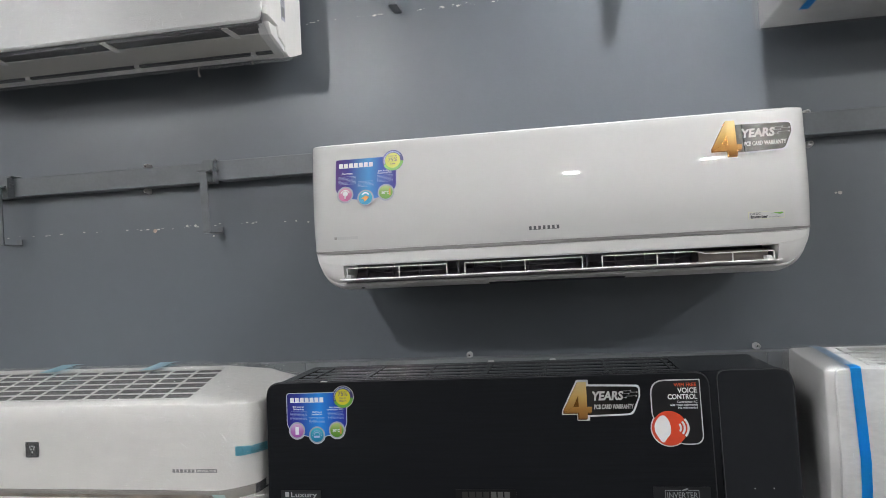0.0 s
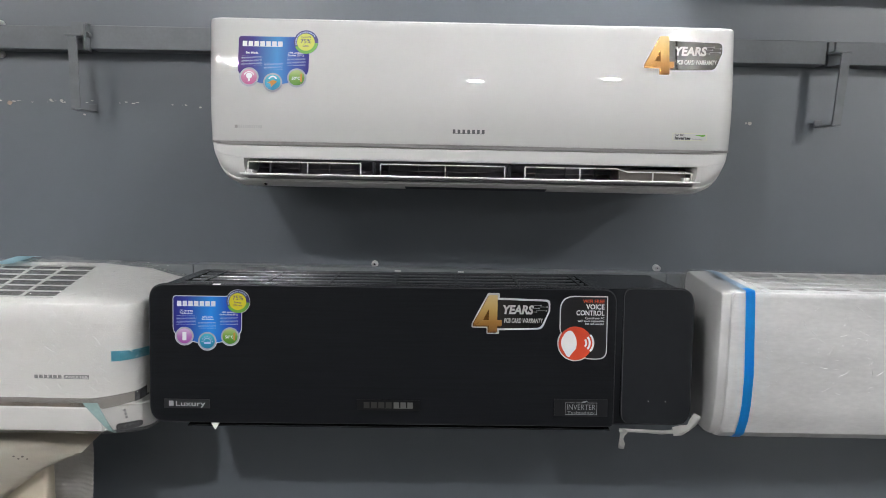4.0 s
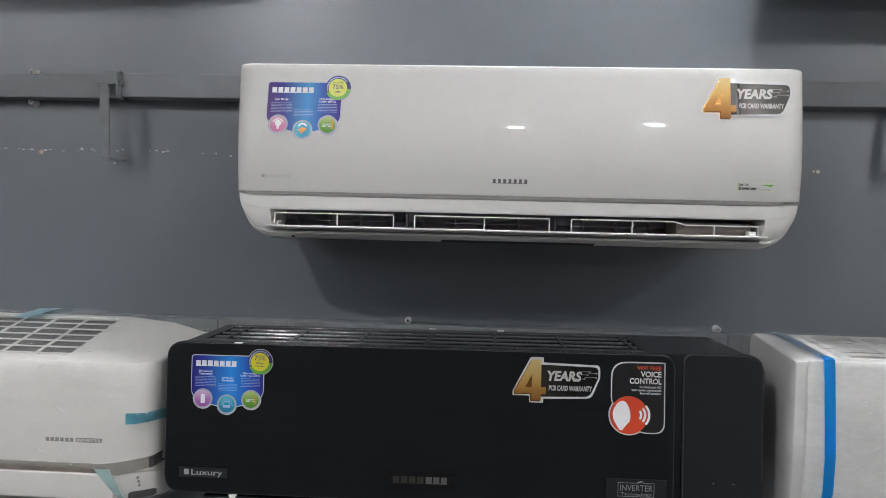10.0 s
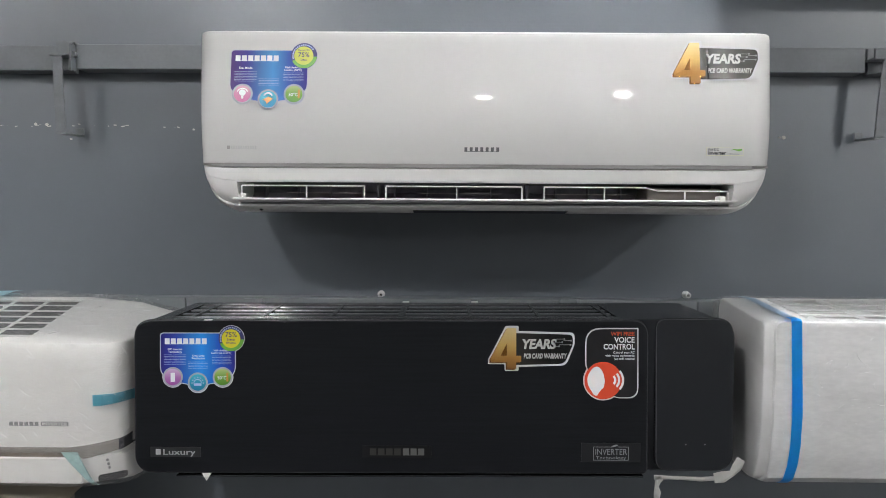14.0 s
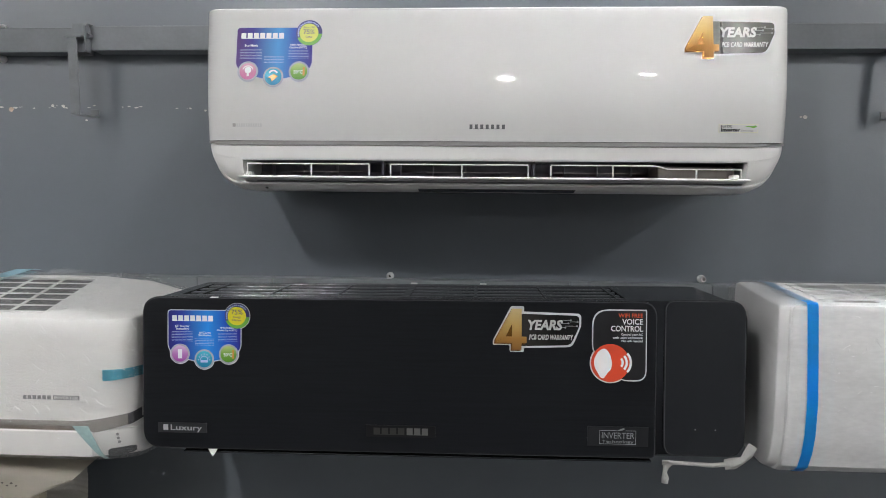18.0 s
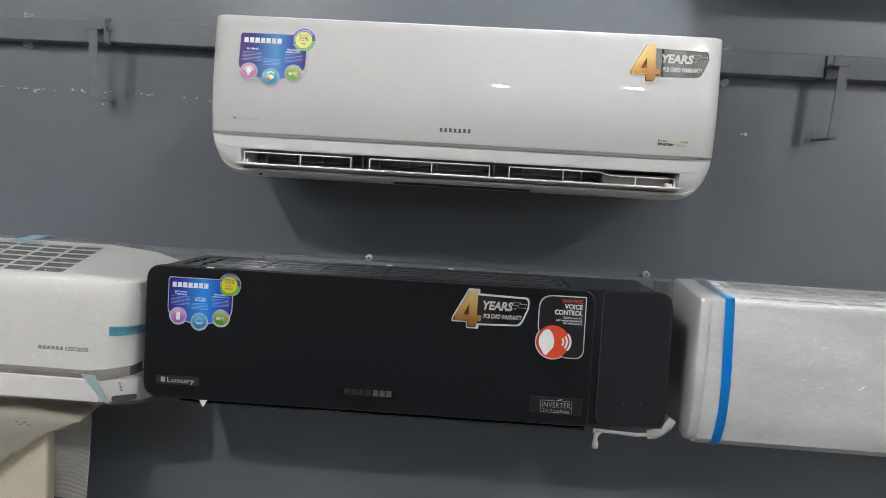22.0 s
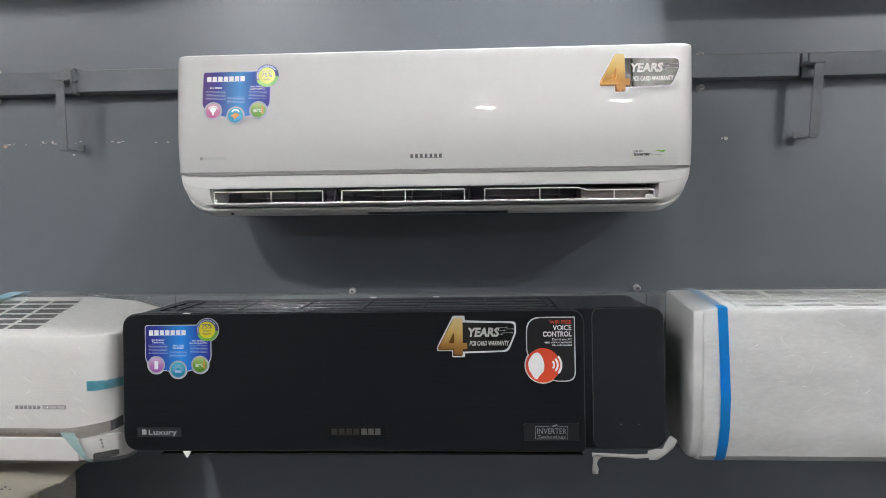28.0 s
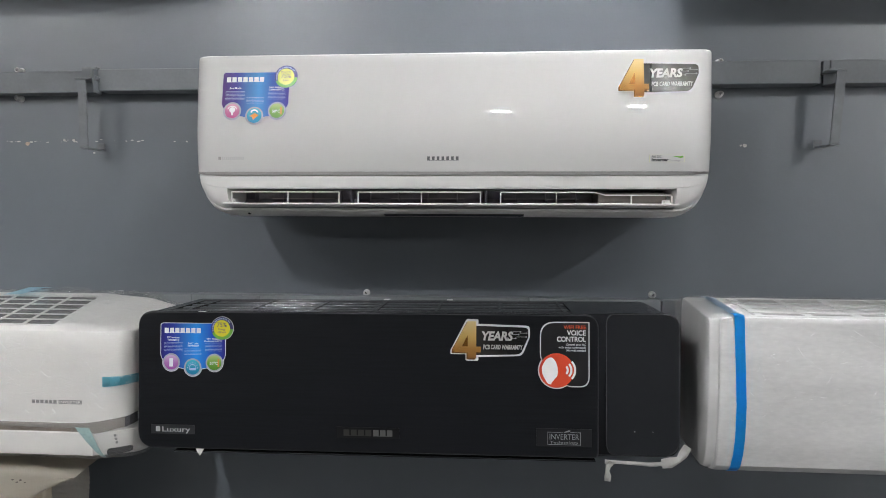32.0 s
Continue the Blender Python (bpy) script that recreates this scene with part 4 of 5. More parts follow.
        loft([[(x, by(z) + d, z) for x, z in p] for p, d in ((outer, 0.0012), (outer, 0.0006), (inner, -0.0002), (inner, 0.0006))], b, cap=False)
        return b

    wpart("edge_highlight", edge_line(-0.608, 0.340, 1.068, 1.353, [0.036, 0.012, 0.03, 0.034]), M_SLAT, t, "thin ring with the edge's highlight put into its paler colour")
    wpart("edge_highlight", edge_line(0.353, 0.497, 1.074, 1.356, [0.026, 0.036, 0.032, 0.02]), M_SLAT, t, "thin ring with the edge's highlight put into its paler colour")
    wpart("front_panel", face(-0.608, 0.340, 1.068, 1.353, [0.036, 0.012, 0.03, 0.034]), M_BLACK, t, "brushed black front panel", smooth=25)
    wpart("end_panel", face(0.353, 0.497, 1.074, 1.356, [0.026, 0.036, 0.032, 0.02]), M_BLACKG, t, "rounded black panel at the end", smooth=25)
    for x in (0.409, 0.444):
        wpart("indicator_dot", flat(disc(0, 0, 0.0011, 8), 0, 0.0004), M_GREYPR, t, at=facing(x, by(1.124) - 0.0002, 1.124))
    wpart("flap", boxes((-0.535, 0.335, 1.401, 1.47, 1.0585, 1.0615), bevel=0.001), M_BLACKG, t)
    # badges
    def on(x, z, lift=0.0004):
        return facing(x, by(z) - lift, z, math.degrees(math.atan2(by(z + 0.02) - by(z - 0.02), 0.04)))

    feature_sticker(t, on(-0.489, 1.2815, 0.0006), M_BLUE, {
        "label": "glossy blue feature sticker with a white edge", "yellow": M_YEL2,
        "heads": (("DC Inverter", -0.042, 0.0155, 0.0038), ("Technology", -0.042, 0.0105, 0.0038), ("UVC Light", 0.001, 0.0035, 0.0036), ("Sterilisation", 0.001, -0.001, 0.0036), ("High Ambient", 0.043, 0.0135, 0.0034), ("Cooling (Up to 50°C)", 0.043, 0.009, 0.003)),
        "badge": (("75%", 0.040, 0.0092), ("Energy", 0.0335, 0.0038), ("Efficient", 0.0275, 0.0038)),
        "rings": (M_RIM, M_RIM, M_RIM), "faces": (M_MAUVE, M_TEALP, M_LEAFP), "icons": ("column", "light", "heat")})
    warranty_sticker(t, on(0.1055, 1.2975, 0.0006) @ Matrix.Diagonal((0.955, 0.955, 1, 1)), M_EDGEW, M_PLATEK, M_GREYPR)
    # voice sticker
    at = on(0.2725, 1.273, 0.0006) @ Matrix.Diagonal((0.965, 0.965, 1, 1))
    shape = rounded([(-0.0505, -0.010), (-0.0505, 0.068), (0.0505, 0.068), (0.0505, -0.066), (0.006, -0.066), (-0.012, -0.052), (-0.03, -0.03)], [0.012, 0.03, 0.001, 0.02, 0.012, 0.0, 0.0])
    bm = flat(shape, 0, 0.0006)
    flat(disc(-0.0165, -0.032, 0.038, 36), 0, 0.00062, bm)
    s = wpart("voice_sticker", bm, M_EDGEW, t, "black sticker with white edge and a red disc", at=at)
    part("printed_field", flat([(x * 0.955, y * 0.965) for x, y in shape], 0.0006, 0.001), M_PRINTK, s)
    part("red_disc", flat(disc(-0.0165, -0.032, 0.0355, 36), 0.0006, 0.0014), M_RED, s, "red printed disc")
    part("pictogram", flat(rounded([(-0.034, -0.060), (-0.027, -0.061), (-0.026, -0.050), (-0.016, -0.047), (-0.013, -0.032), (-0.017, -0.015), (-0.026, -0.004), (-0.037, -0.008), (-0.047, -0.024), (-0.046, -0.040)], 0.007), 0.0014, 0.0018), M_PRINTW, s, "plain white rounded shape")
    for r0 in (0.009, 0.0165, 0.024):
        part("sound_arc", flat(arc_band(-0.005, -0.031, r0, r0 + 0.0042, -42, 42), 0.0014, 0.0018), M_PRINTW, s)
    part("heading", words("WIFI FREE", 0.043, 0.0535, 0.0072, 0.0014, "RIGHT", bold=0.03), M_REDTX, s)
    part("heading", words("VOICE", 0.043, 0.0405, 0.0102, 0.0014, "RIGHT", width=0.0385, bold=0.035), M_PRINTW, s)
    part("heading", words("CONTROL", 0.043, 0.0275, 0.0102, 0.0014, "RIGHT", width=0.059, bold=0.035), M_PRINTW, s)
    for text, y, wd in (("Control your AC", 0.0195, 0.04), ("with voice commands", 0.0135, 0.0555), ("No wifi needed", 0.0075, 0.039)):
        part("heading", words(text, 0.043, y, 0.0044, 0.0014, "RIGHT", width=wd, bold=0.02), M_PRINTW, s)
    # metal badges
    s = wpart("series_badge", flat(rect(-0.0465, 0.0465, -0.0095, 0.0095), 0, 0.0012), M_BADGE, t, "dark metal badge with plain silver bars", at=on(-0.5315, 1.1085))
    part("badge_mark", flat(rounded(rect(-0.036, -0.027, -0.0045, 0.006), 0.001), 0.0012, 0.0018), M_BADGEL, s)
    part("heading", words("Luxury", -0.0235, -0.0045, 0.0105, 0.0018, width=0.060, bold=0.02), M_BADGEL, s)
    s = wpart("brand_badge", flat(rect(-0.064, 0.064, -0.011, 0.011), 0, 0.0010), mat("black_badge", (0.02, 0.021, 0.022), 0.3, 0.6), t, "dark metal badge with plain bars", at=on(-0.122, 1.110))
    # darker bars at the left, paler ones at the right
    part("badge_mark", bars(-0.050, 0.010, -0.0065, 0.0065, 4, 0.0017, 0.2), M_BADGED, s, "dark grey metal bars")
    part("badge_mark", bars(0.011, 0.053, -0.0065, 0.0065, 3, 0.0017, 0.2), mat("mid_grey_metal_letter", (0.3, 0.3, 0.29), 0.3, 0.8), s)
    s = wpart("inverter_badge", flat(rect(-0.0545, 0.0545, -0.018, 0.018), 0, 0.0010), mat("charcoal_badge", (0.035, 0.037, 0.04), 0.3, 0.6), t, "dark metal badge with silver writing", at=on(0.2715, 1.109))
    m = mat("badge_silver_writing", (0.4, 0.41, 0.42), 0.3, 0.25)
    part("heading", words("INVERTER", 0, -0.0035, 0.0112, 0.0016, "CENTER", width=0.058), m, s)
    part("heading", words("Technology", 0, -0.0118, 0.0052, 0.0016, "CENTER", width=0.056), m, s)
    bm = bmesh.new()
    for r in (rect(-0.0325, 0.0325, -0.0142, -0.0135), rect(-0.0325, -0.002, 0.0105, 0.0112), rect(0.012, 0.0325, 0.0105, 0.0112), rect(-0.0325, -0.0318, -0.0135, 0.0105), rect(0.0318, 0.0325, -0.0135, 0.0105)):
        flat(r, 0.001, 0.0016, bm)
    flat([(-0.001, 0.0102), (0.004, 0.0135), (0.010, 0.0155), (0.013, 0.0142), (0.008, 0.0115)], 0.001, 0.0016, bm)
    part("badge_border", bm, m, s)
    # clips over the rail
    for x in (-0.455, 0.238):
        wpart("mounting_clip", boxes((x - 0.022, x + 0.022, 1.632, 1.644, ZT - 0.004, ZT + 0.0065), (x + 0.014, x + 0.0225, 1.628, 1.634, ZT - 0.006, ZT + 0.007), bevel=0.001), M_RAIL, t, "grey steel mounting clip")
    for x in (-0.12, 0.03):
        wpart("rear_clip", boxes((x - 0.007, x + 0.007, 1.628, 1.637, ZT - 0.002, ZT + 0.0010), bevel=0.0008), M_STEEL, t)
    # it hangs a little out of level
    pivot = Matrix.Translation((0.35, 1.4, 1.2))
    t.matrix_basis = pivot @ pose(0, 0, 0, 0, -0.4, 0) @ pivot.inverted() @ t.matrix_basis
    return t


black_ac()


# scraps of white tape on the black unit
def strip(name, pts, width, label, mat_):
    """A crumpled ribbon along a line of points."""
    rows = []
    rng = random.Random(len(pts))
    for i, p in enumerate(pts):
        p = Vector(p)
        d = (Vector(pts[min(i + 1, len(pts) - 1)]) - Vector(pts[max(i - 1, 0)])).normalized()
        n = d.cross(Vector((0, 1, 0))).normalized() * width / 2 * rng.uniform(0.7, 1.25)
        rows.append([p - n, p - n * 0.3 + Vector((0, rng.uniform(-0.002, 0), 0)), p + n * 0.4 + Vector((0, rng.uniform(-0.002, 0.0), 0)), p + n])
    bm = sheet(rows)
    bmesh.ops.solidify(bm, geom=bm.faces[:], thickness=0.0008)
    ob = new(name, mesh_of(name, bm, mat_, 60))
    return tagged(ob, label, "tape scrap")


strip("tape_scrap", [(0.357, 1.388, 1.026), (0.358, 1.389, 1.036), (0.357, 1.390, 1.046), (0.359, 1.391, 1.056), (0.366, 1.391, 1.0625)], 0.011, "torn strip of white tape hanging under the black casing", M_PAPER)
strip("tape_scrap", [(0.352, 1.392, 1.0635), (0.38, 1.392, 1.063), (0.41, 1.392, 1.062), (0.44, 1.393, 1.060), (0.462, 1.393, 1.062), (0.48, 1.394, 1.064)], 0.008, "torn strip of white tape along the black casing's lower edge", M_PAPER)
strip("tape_scrap", [(0.462, 1.391, 1.063), (0.478, 1.390, 1.066), (0.494, 1.391, 1.072), (0.503, 1.392, 1.083), (0.512, 1.394, 1.098)], 0.018, "crumpled flag of white tape at the black casing's corner", M_PAPER)
tb = bmesh.new()
loft([[(-0.4845, 1.397, 1.0615), (-0.4665, 1.397, 1.0615), (-0.474, 1.3925, 1.0485)], [(-0.4845, 1.3985, 1.0615), (-0.4665, 1.3985, 1.0615), (-0.474, 1.394, 1.0485)]], tb)
tagged(new("paper_tag", mesh_of("paper_tag", tb, M_PAPER)), "small white paper tag under the black front panel", "tag")
tagged(new("paper_tag", mesh_of("paper_tag", boxes((-0.478, -0.464, 1.402, 1.416, 1.3466, 1.3476)), M_PAPER)), "small white paper tag on top of the black front panel", "tag")


# ---------- wrapped air conditioners ----------
def wrinkled(loops, grow, seed, amount):
    """A loose skin round loops of points: pushed outwards, with soft uneven folds."""
    out = []
    for lp in loops:
        cy, cz = sum(p[1] for p in lp) / len(lp), sum(p[2] for p in lp) / len(lp)
        row = []
        for x, y, z in lp:
            d = Vector((0, y - cy, z - cz)).normalized()
            k = grow + amount * noise.noise(Vector((x * 14 + seed, y * 22, z * 22)))
            row.append((x, y + d.y * k, z + d.z * k))
        out.append(row)
    return out


def dense(sec, step=0.02):
    """A closed section with points added along its long sides."""
    out = []
    for i, p in enumerate(sec):
        q = sec[(i + 1) % len(sec)]
        n = max(1, int(math.hypot(q[0] - p[0], q[1] - p[1]) / step))
        out += [(p[0] + (q[0] - p[0]) * j / n, p[1] + (q[1] - p[1]) * j / n) for j in range(n)]
    return out


def folds(parent, n, seed, spot, label):
    """Fine raised folds in wrapping film: short thin ridges that catch the light, their glints also painted white.
    spot(rng): a place, and a way along the skin.
    """
    rng = random.Random(seed)
    bm = bmesh.new()
    for _ in range(n):
        p, way = spot(rng)
        p, way = Vector(p), Vector(way).normalized()
        out = Vector((0, -1, 0)) if abs(way.y) < 0.7 else Vector((0, 0, 1))
        side = way.cross(out).normalized()
        ln, r = 0.004 + 0.024 * rng.random() ** 2.5, rng.uniform(0.0002, 0.0008) * (0.5 + rng.random() ** 3)
        bend = rng.uniform(-0.25, 0.25)
        loops = []
        for k in range(5):
            t = k / 4 - 0.5
            c = p + way * ln * t + side * ln * bend * (0.25 - t * t)
            q = r * (1 - 3.2 * t * t)
            loops.append([c + side * q, c + out * q * 1.3, c - side * q])
        loft(loops, bm)
    ob = wpart("film_folds", bm, M_FOLD, parent, label, smooth=70)
    ob["kind"] = "stuff"
    return ob


def left_ac():
    X0, X1 = -1.60, -0.626
    t = thing("air_conditioner", "white air conditioner in clear wrapping film with a chrome strip", "air conditioner", pose(-1.1, 1.645, 1.04))
    top_f, top_b = 1.304, 1.357
    zt = lambda y: top_f + (top_b - top_f) * (y - 1.405) / 0.215

    low = [(1.398, 1.296), (1.3965, 1.26), (1.3965, 1.16), (1.397, 1.108), (1.402, 1.107), (1.402, 1.090), (1.397, 1.089), (1.397, 1.046), (1.401, 1.039), (1.42, 1.034), (1.645, 1.048)]
    def sec(depth):
        return [(1.645, 1.346), (1.632, 1.3555), (1.620, zt(1.620)), (1.610, zt(1.610)), (1.610, zt(1.610) - depth), (1.425, zt(1.425) - depth), (1.425, zt(1.425)), (1.408, zt(1.408)), (1.401, 1.3015)] + low
    G1 = -0.815
    bm = bmesh.new()
    loft([[(x, y, z) for y, z in sec(0.012)] for x in (X0, G1)], bm)
    # the solid end: the front turns round into the side, its lower part with a plain chamfer
    upper = ((-0.72, 0), (-0.70, 0), (-0.685, 0.001), (-0.672, 0.004), (-0.66, 0.009), (-0.649, 0.017), (-0.640, 0.028), (-0.633, 0.042), (-0.629, 0.06), (-0.627, 0.09), (X1, 0.13))
    lower = ((-0.72, 0), (-0.702, 0), (-0.694, 0.003), (-0.680, 0.0085), (-0.666, 0.014), (-0.652, 0.020), (-0.641, 0.0255), (-0.635, 0.032), (-0.630, 0.05), (-0.627, 0.09), (X1, 0.13))

    def turned(section, spread=0.0):
        out = []
        for (xu, pu), (xl, pl) in zip(upper, lower):
            row = []
            for y, z in section:
                w = min(1.0, max(0.0, (z - 1.11) / 0.09))
                x, p = xl + (xu - xl) * w, pl + (pu - pl) * w
                drop = float(np.interp(x, (-0.80, -0.70, X1), (0.0, 0.010, 0.030))) * max(0.0, (y - 1.40) / 0.22) * (z > 1.2)
                row.append((x + spread * p / 0.13, y + p * max(0.0, (1.645 - y) / 0.25), z - drop))
            out.append(row)
        return out

    s0 = sec(0.0001)
    loft([[(G1, y, z) for y, z in s0]] + turned(s0), bm)
    wpart("casing", bm, M_CREAM, t, "white plastic casing", smooth=35)
    wpart("filter", loft([[(x, 1.428, zt(1.428) - 0.010), (x, 1.607, zt(1.607) - 0.010), (x, 1.607, zt(1.607) - 0.006), (x, 1.428, zt(1.428) - 0.006)] for x in (X0 + 0.01, G1 - 0.002)]), M_FIN2, t, "filter under the grille, the slots' shade put into its dark colour")
    for y in spaced(1.431, 1.604, 7):
        wpart("grille_bar", boxes((X0 + 0.005, G1, y - 0.0042, y + 0.0042, zt(y) - 0.0016, zt(y) + 0.0002)), M_CREAM, t)
    gx = G1 - 0.07
    while gx > X0:
        b = bmesh.new()
        loft([[(gx - 0.0035, y, zt(y) - 0.0022), (gx + 0.0035, y, zt(y) - 0.0022), (gx + 0.0035, y, zt(y) - 0.0004), (gx - 0.0035, y, zt(y) - 0.0004)] for y in (1.427, 1.608)], b)
        wpart("grille_rib", b, M_CREAM, t)
        gx -= 0.07
    # pale chrome lip along the panel's foot, wider round the chamfer, dark at its very end
    lip = [(X0 + 0.01, 1.397, 1.098, 1.107), (-0.73, 1.397, 1.098, 1.108), (-0.703, 1.397, 1.087, 1.1115), (-0.694, 1.400, 1.088, 1.1125), (-0.680, 1.4055, 1.0905, 1.114), (-0.658, 1.4145, 1.095, 1.117), (-0.645, 1.4205, 1.098, 1.1195), (-0.638, 1.427, 1.1005, 1.122), (-0.633, 1.442, 1.103, 1.125), (-0.629, 1.47, 1.105, 1.127)]
    wpart("chrome_strip", loft([[(x, y - 0.002, a), (x, y - 0.003, (a + b) / 2), (x, y - 0.002, b), (x + 0.001, y + 0.006, b), (x + 0.001, y + 0.006, a)] for x, y, a, b in lip[:8]]), M_CHROME, t, "chrome strip, beige reflections put into its colour", smooth=50)
    wpart("strip_end", loft([[(x, y - 0.0085, a), (x, y - 0.0085, b), (x + 0.001, y + 0.006, b), (x + 0.001, y + 0.006, a)] for x, y, a, b in lip[6:]]), M_DARK, t)
    # brown plate put in for the shade in the slot
    wpart("gap_shade", boxes((X0 + 0.01, -0.715, 1.3975, 1.4015, 1.0885, 1.098)), M_SLOT, t, "narrow brown strip put in for the shade in the slot above the flap")
    wpart("lower_flap", boxes((X0 + 0.01, -0.706, 1.3935, 1.4005, 1.0395, 1.088), bevel=0.002), M_CREAM, t, "white outlet flap, closed")
    wpart("display_window", loft([[(x, y - 0.0018, z0), (x, y - 0.0018, z1), (x, y + 0.006, z1), (x, y + 0.006, z0)] for x, y, z0, z1 in ((-0.6815, 1.406, 1.0425, 1.0495), (-0.6785, 1.407, 1.0395, 1.0525), (-0.658, 1.4155, 1.040, 1.054), (-0.641, 1.4225, 1.042, 1.0555), (-0.637, 1.426, 1.0445, 1.053))]), mat("scratched_dark_plastic", (0.03, 0.03, 0.032), 0.35, vary=0.7, scale=90), t, "dark scratched display window")
    for i in range(3):
        wpart("indicator_icon", flat(disc(0, 0, 0.0028, 8), 0, 0.0006), M_GREYPR, t, at=pose(-0.666 + 0.0015 * i, 1.4095 + 0.0005 * i, 1.080 - i * 0.0075, 90, 0, 22))
    s = wpart("model_mark", bars(-0.055, 0.002, -0.0038, 0.0038, 6, 0.0006, 0.25), M_GREYPR, t, "grey bars in place of a model name", at=facing(-0.7845, 1.3958, 1.1525))
    part("model_mark_box", flat(rect(0.004, 0.055, -0.0042, 0.0042), 0, 0.0005), M_GREYPR, s)
    part("heading", words("INVERTER", 0.0295, -0.0028, 0.0056, 0.0008, "CENTER", width=0.047, bold=0.02), M_CREAM, s)
    s = wpart("ion_sticker", flat(rounded(rect(-0.018, 0.018, -0.018, 0.018), 0.002), 0, 0.0008), M_PRINTK, t, "small square dark sticker with pale dots", at=facing(-1.203, 1.3955, 1.201))
    b = bmesh.new()
    for x, y in ((-0.006, 0.006), (0.0, 0.008), (0.006, 0.006), (-0.003, 0.001), (0.004, 0.001), (0.0, -0.006)):
        flat(disc(x, y, 0.0022, 8), 0.0008, 0.0012, b)
    part("dots", b, M_EDGEW, s)
    # film skin
    body = dense([(1.645, 1.349), (1.622, 1.360), (1.5, zt(1.5) + 0.003), (1.405, 1.3075), (1.394, 1.297), (1.392, 1.12), (1.392, 1.045), (1.402, 1.035), (1.43, 1.030), (1.64, 1.045)], 0.022)
    loops = [[(x, y, z) for y, z in body] for x in spaced(X0, -0.73, 44)] + turned(body, 0.004)
    wpart("plastic_wrap", loft(wrinkled(loops, 0.0038, 3, 0.002)), M_FILM, t, "thin clear crinkled wrapping film", smooth=50)
    def front_spot(rng):
        x = -0.635 - 0.30 * rng.random() ** 1.8
        pull = float(np.interp(x, [u[0] for u in upper], [u[1] for u in upper]))
        return (x, 1.3868 + pull, rng.uniform(1.13, 1.30)), (1.0, 0.0, rng.choice((-1.3, -0.7, 0.4, 0.8, 1.6)))

    def top_spot(rng):
        y = rng.uniform(1.42, 1.62)
        return (rng.uniform(-0.80, -0.63), y, zt(y) + 0.0072), (rng.uniform(-1, 1), rng.uniform(-1, 1), 0)

    folds(t, 240, 2, front_spot, "fine folds in the film, their glints put into a white colour")
    folds(t, 120, 6, top_spot, "fine folds in the film, their glints put into a white colour")
    # tapes
    b = sheet([[(x, y - 0.0005, 1.209 - dz), (x, y - 0.0005, 1.188 + dz)] for x, y, dz in ((-0.680, 1.390, 0.0), (-0.665, 1.3945, 0.0), (-0.65, 1.404, 0.001), (-0.638, 1.4195, 0.001), (-0.627, 1.445, 0.001), (-0.621, 1.49, 0.002))])
    bmesh.ops.solidify(b, geom=b.faces[:], thickness=0.0006)
    wpart("tape", b, M_TEALTAPE, t, "strip of teal adhesive tape on the film")
    b = loft([[(-0.741 + q * 0.058, y, 1.101 - q * 0.064), (-0.711 + q * 0.034, y + 0.001, 1.101 - q * 0.064), (-0.711 + q * 0.034, y + 0.0018, 1.101 - q * 0.064), (-0.741 + q * 0.058, y + 0.0008, 1.101 - q * 0.064)] for q, y in ((0, 1.389), (0.2, 1.3872), (0.5, 1.3868), (0.75, 1.3872), (0.9, 1.390), (1.0, 1.396))])
    wpart("tape", b, mat("grey_green_tape", (0.30, 0.42, 0.41), 0.3, vary=0.3, scale=20), t, "crooked strip of grey-green tape over the lower corner")
    for x0, x1 in ((-1.017, -0.974), (-1.315, -1.265)):
        b = sheet([[(x0 + s, y, z), (x1 + s, y, z + 0.001)] for y, z, s in ((1.57, 1.3565, -0.02), (1.60, 1.3625, -0.008), (1.632, 1.3680, 0), (1.650, 1.3645, 0.003))])
        bmesh.ops.solidify(b, geom=b.faces[:], thickness=0.0006)
        wpart("tape", b, M_PALETAPE, t, "strip of teal tape over the rear edge, film haze put into its paler colour")
    rows = []
    for i, x in enumerate(spaced(-0.945, -0.865, 12)):
        hgt = 0.003 + 0.010 * abs(noise.noise(Vector((i * 0.9, 2.0, 0))))
        rows.append([(x, 1.638, 1.360), (x + 0.003, 1.634, 1.365 + hgt), (x, 1.629, 1.3675 + hgt * 0.6)])
    wpart("film_tuft", sheet(rows), M_FILMG, t, "gathered tuft of clear film", smooth=60)
    return t


left_ac()


